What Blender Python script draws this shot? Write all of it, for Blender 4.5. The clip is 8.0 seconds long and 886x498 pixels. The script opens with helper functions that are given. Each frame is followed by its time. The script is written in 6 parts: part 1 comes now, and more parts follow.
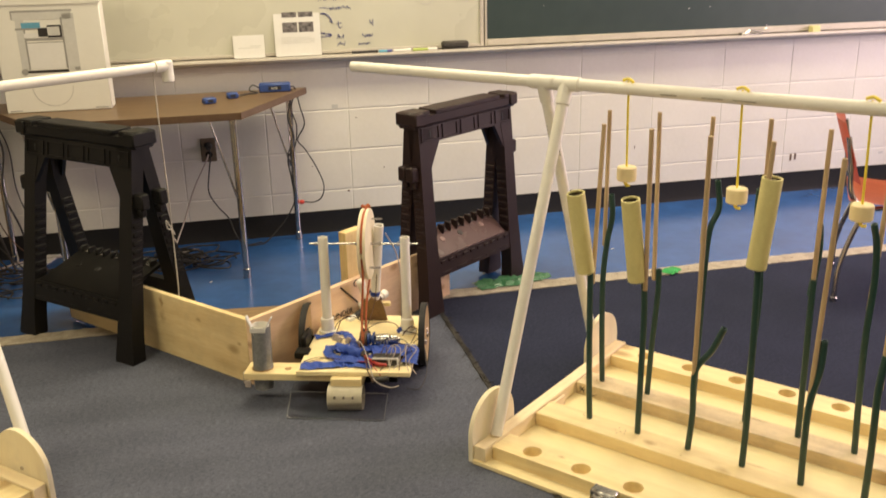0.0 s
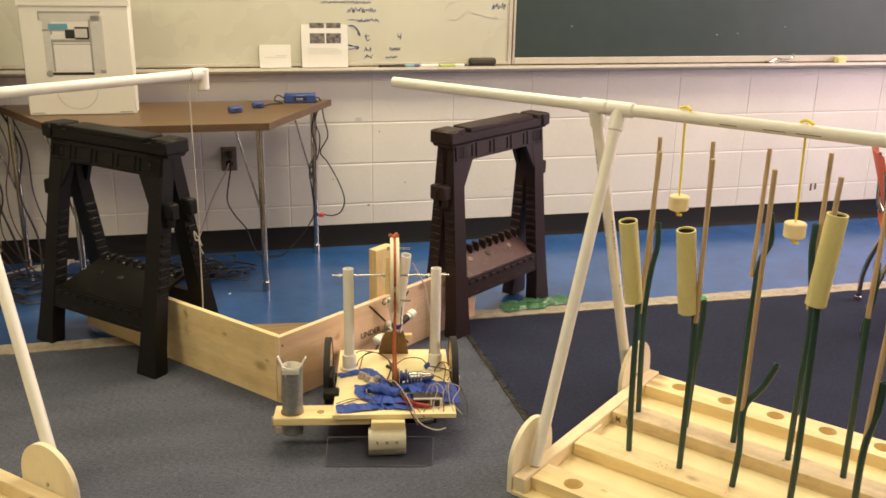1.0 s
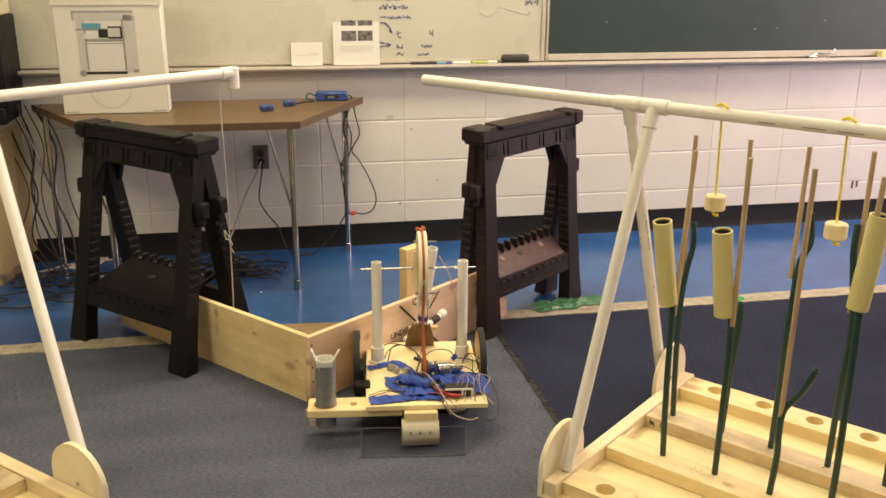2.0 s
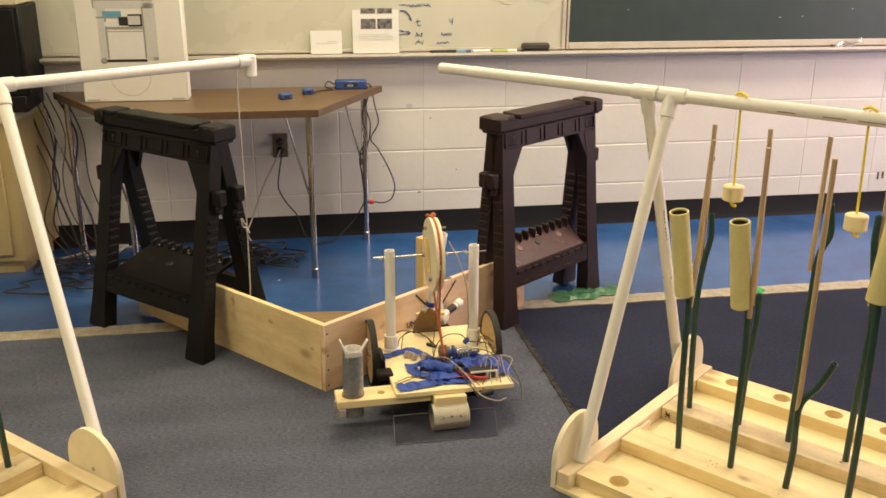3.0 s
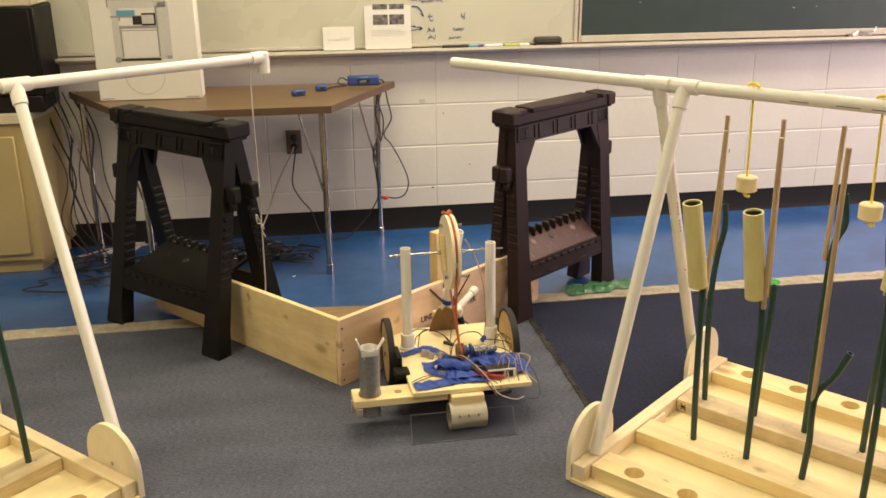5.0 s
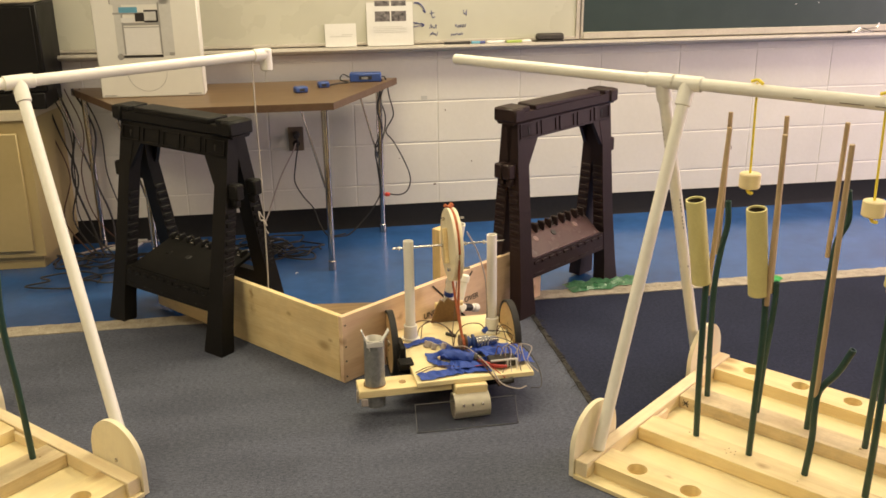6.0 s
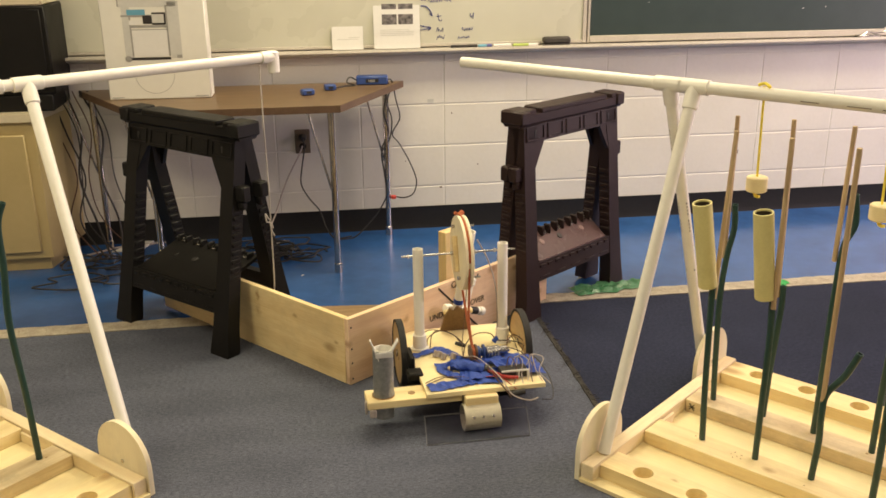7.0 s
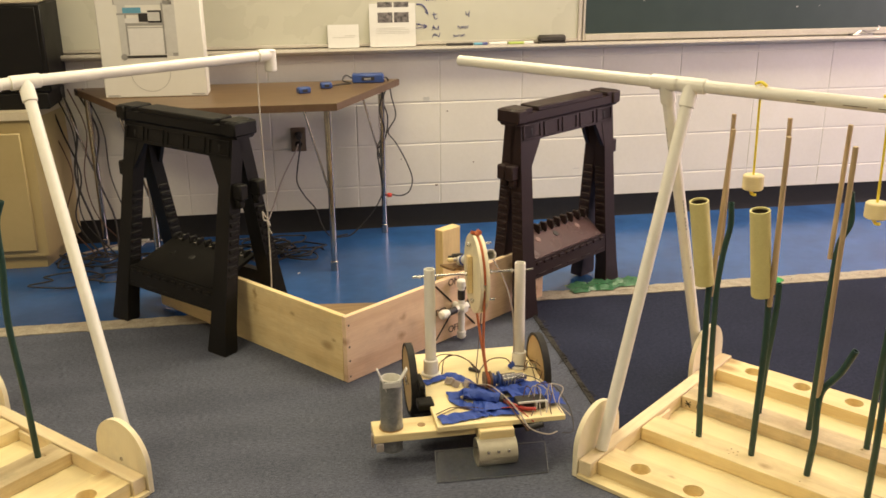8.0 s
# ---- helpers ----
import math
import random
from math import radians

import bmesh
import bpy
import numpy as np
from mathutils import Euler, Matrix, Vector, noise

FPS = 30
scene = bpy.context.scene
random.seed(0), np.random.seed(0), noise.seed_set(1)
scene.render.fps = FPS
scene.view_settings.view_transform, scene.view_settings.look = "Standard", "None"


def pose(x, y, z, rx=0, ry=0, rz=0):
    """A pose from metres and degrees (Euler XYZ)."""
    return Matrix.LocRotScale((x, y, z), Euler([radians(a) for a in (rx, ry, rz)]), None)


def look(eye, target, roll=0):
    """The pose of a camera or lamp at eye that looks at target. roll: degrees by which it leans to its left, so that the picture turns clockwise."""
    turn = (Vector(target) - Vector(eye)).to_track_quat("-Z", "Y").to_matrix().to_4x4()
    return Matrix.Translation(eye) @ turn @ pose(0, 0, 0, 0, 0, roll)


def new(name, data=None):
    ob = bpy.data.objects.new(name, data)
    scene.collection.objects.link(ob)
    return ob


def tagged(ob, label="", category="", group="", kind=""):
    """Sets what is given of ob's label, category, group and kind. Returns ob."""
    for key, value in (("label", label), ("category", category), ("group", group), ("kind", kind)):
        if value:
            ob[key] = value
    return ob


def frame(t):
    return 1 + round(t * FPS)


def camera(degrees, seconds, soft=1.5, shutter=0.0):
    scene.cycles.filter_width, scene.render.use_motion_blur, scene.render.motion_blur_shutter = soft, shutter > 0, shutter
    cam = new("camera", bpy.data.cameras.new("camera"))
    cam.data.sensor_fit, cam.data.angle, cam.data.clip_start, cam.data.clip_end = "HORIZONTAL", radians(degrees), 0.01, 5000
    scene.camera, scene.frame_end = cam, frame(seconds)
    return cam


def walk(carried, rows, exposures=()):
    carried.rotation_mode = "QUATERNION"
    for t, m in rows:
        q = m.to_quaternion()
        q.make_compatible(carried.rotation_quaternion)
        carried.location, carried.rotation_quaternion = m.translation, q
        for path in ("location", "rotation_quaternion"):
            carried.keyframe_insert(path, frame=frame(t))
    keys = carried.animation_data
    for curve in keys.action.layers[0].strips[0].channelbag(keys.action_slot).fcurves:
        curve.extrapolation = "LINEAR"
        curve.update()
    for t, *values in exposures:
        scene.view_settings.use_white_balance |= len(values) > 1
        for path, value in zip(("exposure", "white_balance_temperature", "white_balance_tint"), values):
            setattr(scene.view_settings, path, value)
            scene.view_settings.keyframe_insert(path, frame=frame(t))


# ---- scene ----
cam = camera(51.8, 8.0, soft=1.6, shutter=0.4)
PATH = [
    (0, (0.273, -0.189, 1.379), (0.688, 1.661, 0.742), -1.3),
    (0.2, (0.259, -0.162, 1.396), (0.689, 1.692, 0.782), -0.7),
    (0.5, (0.183, -0.128, 1.399), (0.628, 1.725, 0.793), -0.3),
    (0.7, (0.155, -0.111, 1.396), (0.592, 1.746, 0.793), -0.1),
    (1, (0.134, -0.091, 1.388), (0.577, 1.761, 0.777), 1.0),
    (1.5, (0.141, -0.069, 1.389), (0.543, 1.791, 0.775), 0.7),
    (3, (0.18, -0.052, 1.384), (0.497, 1.816, 0.742), 0.3),
    (3.5, (0.186, -0.052, 1.384), (0.471, 1.818, 0.732), -0.1),
    (4, (0.189, -0.056, 1.383), (0.474, 1.814, 0.733), -0.3),
    (4.5, (0.188, -0.06, 1.38), (0.473, 1.811, 0.733), -0.5),
    (6, (0.176, -0.063, 1.382), (0.458, 1.805, 0.725), -0.6),
    (6.5, (0.177, -0.064, 1.384), (0.454, 1.806, 0.732), -0.6),
    (7, (0.173, -0.065, 1.38), (0.444, 1.808, 0.73), -0.5),
    (7.5, (0.168, -0.067, 1.378), (0.437, 1.803, 0.723), -0.3),
    (8, (0.158, -0.071, 1.384), (0.444, 1.798, 0.729), -0.4),
]
walk(cam, [(t, look(eye, target, roll)) for t, eye, target, roll in PATH], exposures=[(0, 0.0), (8, 0.0)])

# ---- light ----
world = bpy.data.worlds.new("world")
world.use_nodes = True
world.node_tree.nodes["Background"].inputs[0].default_value = (1.0, 0.93, 0.82, 1)
world.node_tree.nodes["Background"].inputs[1].default_value = 0.08
scene.world = world


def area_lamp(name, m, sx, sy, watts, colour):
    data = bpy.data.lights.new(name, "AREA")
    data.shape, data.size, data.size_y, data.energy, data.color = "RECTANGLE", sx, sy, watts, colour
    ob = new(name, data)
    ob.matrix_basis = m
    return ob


# fluorescent ceiling fixtures, and an added pinkish lamp at an unseen east window
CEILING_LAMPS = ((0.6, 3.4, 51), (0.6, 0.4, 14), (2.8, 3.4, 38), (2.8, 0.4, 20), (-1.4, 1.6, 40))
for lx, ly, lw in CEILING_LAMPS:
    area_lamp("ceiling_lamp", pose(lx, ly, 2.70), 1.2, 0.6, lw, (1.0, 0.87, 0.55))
area_lamp("added_window_light", pose(4.93, 2.6, 1.55, 0, 90, 0), 1.3, 2.2, 88, (1.0, 0.75, 0.84))

# ---- materials ----


def material(name, c1, c2=None, rough=0.6, metal=0.0, scale=8.0, fine=120.0, mix=0.5, bump=0.0, stretch=(1, 1, 1), spec=0.5,
             coords="Object", rand=0.0, bump_fine=True, coat=0.0, mottle=0.0):
    """A node material: two colours mixed by a broad and a fine noise, with relief from the fine one."""
    m = bpy.data.materials.new(name)
    m.use_nodes = True
    nt = m.node_tree
    N, L = nt.nodes, nt.links
    b = N["Principled BSDF"]
    b.inputs["Roughness"].default_value, b.inputs["Metallic"].default_value = rough, metal
    b.inputs["Specular IOR Level"].default_value = spec
    b.inputs["Coat Weight"].default_value = coat
    c2 = c2 or tuple(v * 0.8 for v in c1)
    tc, mp = N.new("ShaderNodeTexCoord"), N.new("ShaderNodeMapping")
    mp.inputs["Scale"].default_value = stretch
    L.new(tc.outputs[coords], mp.inputs["Vector"])
    src = mp.outputs["Vector"]
    if rand:
        info, add = N.new("ShaderNodeObjectInfo"), N.new("ShaderNodeVectorMath")
        mul = N.new("ShaderNodeMath")
        mul.operation, mul.inputs[1].default_value = "MULTIPLY", 37.0
        L.new(info.outputs["Random"], mul.inputs[0])
        L.new(src, add.inputs[0])
        L.new(mul.outputs[0], add.inputs[1])
        src = add.outputs[0]
    broad, small = N.new("ShaderNodeTexNoise"), N.new("ShaderNodeTexNoise")
    broad.inputs["Scale"].default_value, small.inputs["Scale"].default_value = scale, fine
    broad.inputs["Detail"].default_value, small.inputs["Detail"].default_value = 5, 3
    L.new(src, broad.inputs["Vector"])
    L.new(src, small.inputs["Vector"])
    both = N.new("ShaderNodeMix")
    both.inputs[0].default_value = mix
    L.new(broad.outputs["Fac"], both.inputs[2])
    L.new(small.outputs["Fac"], both.inputs[3])
    ramp = N.new("ShaderNodeValToRGB")
    ramp.color_ramp.elements[0].position, ramp.color_ramp.elements[1].position = 0.33, 0.67
    ramp.color_ramp.elements[0].color, ramp.color_ramp.elements[1].color = (*c2, 1), (*c1, 1)
    L.new(both.outputs[0], ramp.inputs[0])
    shade = ramp.outputs[0]
    if mottle:
        big, rng_, mul2 = N.new("ShaderNodeTexNoise"), N.new("ShaderNodeMapRange"), N.new("ShaderNodeMix")
        big.inputs["Scale"].default_value, big.inputs["Detail"].default_value = 4.5, 4
        L.new(src, big.inputs["Vector"])
        rng_.inputs[1].default_value, rng_.inputs[2].default_value = 0.3, 0.7
        rng_.inputs[3].default_value, rng_.inputs[4].default_value = 1 - mottle, 1 + mottle
        L.new(big.outputs["Fac"], rng_.inputs[0])
        mul2.data_type, mul2.blend_type = "RGBA", "MULTIPLY"
        mul2.inputs[0].default_value = 1.0
        L.new(shade, mul2.inputs[6])
        L.new(rng_.outputs[0], mul2.inputs[7])
        shade = mul2.outputs[2]
    L.new(shade, b.inputs["Base Color"])
    if bump:
        bp = N.new("ShaderNodeBump")
        bp.inputs["Strength"].default_value, bp.inputs["Distance"].default_value = bump, 0.004
        L.new((small if bump_fine else broad).outputs["Fac"], bp.inputs["Height"])
        L.new(bp.outputs[0], b.inputs["Normal"])
    rr = N.new("ShaderNodeMapRange")
    rr.inputs[3].default_value, rr.inputs[4].default_value = max(0.02, rough - 0.08), min(1, rough + 0.08)
    L.new(broad.outputs["Fac"], rr.inputs[0])
    L.new(rr.outputs[0], b.inputs["Roughness"])
    return m


def wood(name, c1, c2, axis=0, rough=0.55, rings=26.0, knots=True, face="xy", spread=3.2, dirt=0.15, spots=()):
    """Planed softwood: long grain along one axis, a few dark knots, greyish handling dirt, and single stains or painted
    shade at given spots.
    """
    m = bpy.data.materials.new(name)
    m.use_nodes = True
    nt = m.node_tree
    N, L = nt.nodes, nt.links
    b = N["Principled BSDF"]
    b.inputs["Roughness"].default_value = rough
    b.inputs["Specular IOR Level"].default_value = 0.35
    tc, mp = N.new("ShaderNodeTexCoord"), N.new("ShaderNodeMapping")
    st = [1.0, 1.0, 1.0]
    st[axis] = 0.07
    mp.inputs["Scale"].default_value = st
    info, add, mul = N.new("ShaderNodeObjectInfo"), N.new("ShaderNodeVectorMath"), N.new("ShaderNodeMath")
    mul.operation, mul.inputs[1].default_value = "MULTIPLY", 19.0
    L.new(info.outputs["Random"], mul.inputs[0])
    L.new(tc.outputs["Object"], add.inputs[0])
    L.new(mul.outputs[0], add.inputs[1])
    L.new(add.outputs[0], mp.inputs["Vector"])
    n1, n2 = N.new("ShaderNodeTexNoise"), N.new("ShaderNodeTexNoise")
    n1.inputs["Scale"].default_value, n1.inputs["Detail"].default_value, n1.inputs["Distortion"].default_value = rings, 4, 0.6
    n2.inputs["Scale"].default_value, n2.inputs["Detail"].default_value = 220, 2
    L.new(mp.outputs[0], n1.inputs["Vector"])
    L.new(mp.outputs[0], n2.inputs["Vector"])
    mix = N.new("ShaderNodeMix")
    mix.inputs[0].default_value = 0.3
    L.new(n1.outputs["Fac"], mix.inputs[2])
    L.new(n2.outputs["Fac"], mix.inputs[3])
    ramp = N.new("ShaderNodeValToRGB")
    e = ramp.color_ramp.elements
    e[0].position, e[0].color, e[1].position, e[1].color = 0.34, (*c2, 1), 0.62, (*c1, 1)
    L.new(mix.outputs[0], ramp.inputs[0])
    out = ramp.outputs[0]
    if knots:
        vo, mp2 = N.new("ShaderNodeTexVoronoi"), N.new("ShaderNodeMapping")
        st2 = [1.0, 1.0, 1.0]
        st2[axis] = 0.55
        mp2.inputs["Scale"].default_value = st2
        vo.voronoi_dimensions = "2D"
        vo.inputs["Scale"].default_value = spread
        if face == "xz":
            mp2.inputs["Rotation"].default_value = (radians(-90), 0, 0)
        L.new(add.outputs[0], mp2.inputs["Vector"])
        L.new(mp2.outputs[0], vo.inputs["Vector"])
        kr = N.new("ShaderNodeValToRGB")
        kr.color_ramp.elements[0].position, kr.color_ramp.elements[1].position = 0.028, 0.085
        kr.color_ramp.elements[0].color, kr.color_ramp.elements[1].color = (0.7, 0.7, 0.7, 1), (0, 0, 0, 1)
        L.new(vo.outputs["Distance"], kr.inputs[0])
        mk = N.new("ShaderNodeMix")
        mk.data_type = "RGBA"
        L.new(kr.outputs[0], mk.inputs[0])
        L.new(out, mk.inputs[6])
        mk.inputs[7].default_value = (c2[0] * 0.5, c2[1] * 0.36, c2[2] * 0.25, 1)
        out = mk.outputs[2]
    # handling dirt in broad soft patches
    n3, d3, md = N.new("ShaderNodeTexNoise"), N.new("ShaderNodeMapRange"), N.new("ShaderNodeMix")
    n3.inputs["Scale"].default_value, n3.inputs["Detail"].default_value, n3.inputs["Roughness"].default_value = 9.0, 6, 0.65
    L.new(add.outputs[0], n3.inputs["Vector"])
    d3.inputs[1].default_value, d3.inputs[2].default_value, d3.inputs[4].default_value = 0.46, 0.72, dirt * 2
    L.new(n3.outputs["Fac"], d3.inputs[0])
    md.data_type = "RGBA"
    L.new(d3.outputs[0], md.inputs[0])
    L.new(out, md.inputs[6])
    md.inputs[7].default_value = (c2[0] * 0.62, c2[1] * 0.66, c2[2] * 0.78, 1)
    out = md.outputs[2]
    # single knots, smudges and painted shade: place, radius, length along the grain, strength
    for sx, sy, sz, sr, along, dark in spots:
        n4, w4, a4 = N.new("ShaderNodeTexNoise"), N.new("ShaderNodeVectorMath"), N.new("ShaderNodeVectorMath")
        n4.inputs["Scale"].default_value, n4.inputs["Detail"].default_value = 40.0, 3
        L.new(tc.outputs["Object"], n4.inputs["Vector"])
        w4.operation = "MULTIPLY_ADD"
        w4.inputs[1].default_value = (sr * 1.6,) * 3
        L.new(n4.outputs["Color"], w4.inputs[0])
        L.new(tc.outputs["Object"], w4.inputs[2])
        a4.operation = "SUBTRACT"
        L.new(w4.outputs[0], a4.inputs[0])
        a4.inputs[1].default_value = (sx + sr * 0.8, sy + sr * 0.8, sz + sr * 0.8)
        s4, l4, r4, m4 = N.new("ShaderNodeVectorMath"), N.new("ShaderNodeVectorMath"), N.new("ShaderNodeMapRange"), N.new("ShaderNodeMix")
        s4.operation, l4.operation = "MULTIPLY", "LENGTH"
        sc = [1.0, 1.0, 1.0]
        sc[axis] = 1.0 / along
        s4.inputs[1].default_value = sc
        L.new(a4.outputs[0], s4.inputs[0])
        L.new(s4.outputs[0], l4.inputs[0])
        r4.inputs[1].default_value, r4.inputs[2].default_value = sr * 0.2, sr * 1.3
        r4.inputs[3].default_value, r4.inputs[4].default_value = dark, 0.0
        L.new(l4.outputs["Value"], r4.inputs[0])
        m4.data_type = "RGBA"
        L.new(r4.outputs[0], m4.inputs[0])
        L.new(out, m4.inputs[6])
        m4.inputs[7].default_value = (c2[0] * 0.5, c2[1] * 0.38, c2[2] * 0.28, 1)
        out = m4.outputs[2]
    L.new(out, b.inputs["Base Color"])
    bp = N.new("ShaderNodeBump")
    bp.inputs["Strength"].default_value, bp.inputs["Distance"].default_value = 0.15, 0.002
    L.new(mix.outputs[0], bp.inputs["Height"])
    L.new(bp.outputs[0], b.inputs["Normal"])
    return m


def clear(name, tint, rough, ior):
    m = bpy.data.materials.new(name)
    m.use_nodes = True
    b = m.node_tree.nodes["Principled BSDF"]
    b.inputs["Base Color"].default_value = (*tint, 1)
    b.inputs["Roughness"].default_value = rough
    b.inputs["Transmission Weight"].default_value = 1.0
    b.inputs["IOR"].default_value = ior
    return m


PAINT = material("block_paint", (0.735, 0.705, 0.650), (0.675, 0.645, 0.590), 0.45, scale=3, fine=55, mix=0.3, bump=0.12, rand=1)
MORTAR = material("joint_paint", (0.735, 0.715, 0.665), (0.68, 0.65, 0.60), 0.6, scale=9, fine=90)
PLAIN_WALL = material("wall_paint", (0.66, 0.60, 0.52), (0.60, 0.55, 0.47), 0.6, scale=2, fine=40, bump=0.1)
CEILING = material("ceiling_tile", (0.78, 0.76, 0.72), (0.70, 0.68, 0.64), 0.9, scale=6, fine=160, bump=0.3)
RUBBER_BASE = material("cove_base_rubber", (0.009, 0.009, 0.0105), (0.014, 0.013, 0.014), 0.5, spec=0.3, scale=5, fine=70)
CARPET = material("grey_carpet", (0.160, 0.172, 0.224), (0.032, 0.036, 0.052), 0.97, scale=120, fine=420, mix=0.6, bump=0.35, stretch=(0.6, 1.7, 1), mottle=0.13, spec=0.1)
NAVY = material("navy_carpet", (0.037, 0.042, 0.075), (0.016, 0.019, 0.037), 0.97, scale=90, fine=330, mix=0.5, bump=0.45, mottle=0.08, spec=0.1)
BLUE = material("blue_floor_tile", (0.030, 0.102, 0.30), (0.021, 0.076, 0.235), 0.20, scale=2.5, fine=24, mix=0.35, spec=0.5, bump=0.03, bump_fine=False, mottle=0.14)
FRAY = material("frayed_jute_edge", (0.52, 0.46, 0.37), (0.26, 0.22, 0.17), 0.95, scale=25, fine=180, bump=0.8)
WHITEBOARD = material("whiteboard", (0.555, 0.545, 0.460), (0.51, 0.50, 0.42), 0.28, scale=1.6, fine=9, mix=0.35)
SLATE = material("green_chalkboard", (0.019, 0.036, 0.036), (0.028, 0.047, 0.046), 0.55, scale=1.5, fine=12, mix=0.4)
ALU = material("aluminium_trim", (0.62, 0.60, 0.55), (0.52, 0.50, 0.46), 0.4, 0.6, scale=12, fine=140)
TRAYWOOD = material("tray_edge", (0.52, 0.48, 0.42), (0.42, 0.38, 0.33), 0.5, scale=10, fine=100)
# duller copy of the white PVC: the deck's shade is in its colour
PVC_SHADED = material("shaded_pvc", (0.50, 0.46, 0.35), (0.43, 0.39, 0.29), 0.4, scale=9, fine=70)
PVC = material("white_pvc", (0.86, 0.84, 0.77), (0.81, 0.785, 0.71), 0.32, scale=7, fine=60, rand=1)
PINE_X = wood("pine", (0.87, 0.73, 0.41), (0.75, 0.58, 0.29), 0, dirt=0.13,
              spots=((0.383, 0.301, 0.052, 0.012, 1.6, 0.7), (0.22, 0.10, 0.05, 0.006, 2.0, 0.6), (0.60, 0.28, 0.052, 0.015, 1.5, 0.5), (0.16, 0.80, 0.05, 0.008, 2.0, 0.4)))
PINE_Y = wood("pine_cross", (0.88, 0.75, 0.49), (0.77, 0.61, 0.37), 1)
PINE_Z = wood("pine_upright", (0.78, 0.61, 0.31), (0.62, 0.44, 0.20), 2)
# the two spots near x = 0.46 paint the sawhorse leg's shadow
PINE_PALE = wood("pale_pine", (0.87, 0.71, 0.40), (0.70, 0.51, 0.24), 0, rings=14, face="xz", spread=4.2,
                 spots=((0.26, 0.0, 0.175, 0.008, 1.6, 0.7), (0.06, 0.0, 0.135, 0.007, 1.5, 0.7), (0.455, 0.0, 0.20, 0.02, 0.5, 0.8), (0.46, 0.0, 0.14, 0.025, 0.6, 0.5), (0.15, 0.0, 0.04, 0.02, 3.0, 0.25)))
PINE_PINK = wood("pinkish_pine", (0.88, 0.67, 0.45), (0.73, 0.50, 0.31), 0, rings=12, face="xz", spread=4.8,
                 spots=((0.25, 0, 0.155, 0.014, 1.2, 0.6), (0.24, 0, 0.09, 0.015, 1.3, 0.7), (0.19, 0, 0.145, 0.02, 2.0, 0.3), (0.30, 0, 0.12, 0.025, 1.6, 0.25), (0.08, 0, 0.06, 0.02, 2.5, 0.2)))
# pine for the gusset, with the shade behind the boards put into its brown
PINE_SHADED = wood("shaded_pine", (0.26, 0.17, 0.085), (0.16, 0.10, 0.05), 0)
PLY = wood("birch_plywood", (0.90, 0.78, 0.47), (0.84, 0.69, 0.38), 0, rings=12, knots=False, dirt=0.08)
PLY_DISC = wood("plywood_disc", (0.89, 0.81, 0.59), (0.82, 0.72, 0.50), 2, rings=10, knots=False)
HOLE = material("bored_hole_wood", (0.42, 0.27, 0.13), (0.30, 0.18, 0.08), 0.8)
PINE_GREY = wood("greyed_pine", (0.74, 0.61, 0.38), (0.58, 0.45, 0.26), 0, dirt=0.36, spots=((0.21, 0.492, 0.033, 0.011, 1.3, 0.85), (0.36, 0.57, 0.052, 0.03, 2.5, 0.45), (0.08, 0.54, 0.052, 0.03, 2.0, 0.35)))
DOWEL = wood("dowel", (0.56, 0.42, 0.25), (0.46, 0.33, 0.19), 2, rings=60, knots=False)
GREEN_HOSE = material("dark_green_tubing", (0.021, 0.066, 0.053), (0.015, 0.048, 0.040), 0.38, scale=20, fine=120)
YELLOW_TUBE = material("pale_yellow_foam_tube", (0.70, 0.64, 0.29), (0.63, 0.57, 0.25), 0.6, scale=14, fine=140, bump=0.1)
TUBE_SHADE = material("tube_inside_shade", (0.05, 0.036, 0.02), (0.035, 0.025, 0.015), 0.8)
ROPE_Y = material("yellow_cord", (0.95, 0.80, 0.09), (0.84, 0.66, 0.05), 0.7, scale=60, fine=300, bump=0.5)
ROPE_W = material("white_cord", (0.62, 0.58, 0.50), (0.50, 0.46, 0.40), 0.8, scale=60, fine=300, bump=0.5)
ROPE_R = material("orange_braided_cord", (0.52, 0.15, 0.05), (0.34, 0.075, 0.028), 0.75, scale=120, fine=340, bump=0.8)
BLACK_PL = material("black_plastic", (0.0065, 0.006, 0.0058), (0.011, 0.010, 0.0095), 0.48, spec=0.2, scale=8, fine=160, bump=0.15)
BROWN_PL = material("plum_black_plastic", (0.022, 0.012, 0.0125), (0.030, 0.017, 0.017), 0.46, spec=0.25, scale=8, fine=160, bump=0.15)
TRAY_PL = material("plum_plastic_tray", (0.095, 0.055, 0.056), (0.12, 0.073, 0.072), 0.26, scale=9, fine=120, bump=0.1)
STEEL = material("steel", (0.55, 0.54, 0.52), (0.42, 0.41, 0.40), 0.25, 1.0, scale=20, fine=150)
CHROME = material("chrome", (0.60, 0.57, 0.53), (0.46, 0.43, 0.40), 0.2, 1.0, scale=12, fine=90)
LAMINATE = wood("brown_laminate", (0.165, 0.105, 0.055), (0.115, 0.070, 0.034), 0, rough=0.35, rings=40, knots=False)
EDGE_BAND = material("table_edge_band", (0.10, 0.055, 0.03), (0.14, 0.085, 0.05), 0.5, scale=20, fine=120)
CARDBOARD = material("white_printed_carton", (0.72, 0.70, 0.64), (0.67, 0.65, 0.59), 0.5, scale=3, fine=30, mix=0.3)
INK_GREY = material("grey_print", (0.33, 0.32, 0.30), (0.27, 0.26, 0.24), 0.5, scale=20, fine=60)
INK_LIGHT = material("light_grey_print", (0.56, 0.55, 0.52), (0.50, 0.49, 0.46), 0.5, scale=20, fine=60)
INK_BLACK = material("black_ink", (0.012, 0.010, 0.010), (0.022, 0.018, 0.016), 0.6)
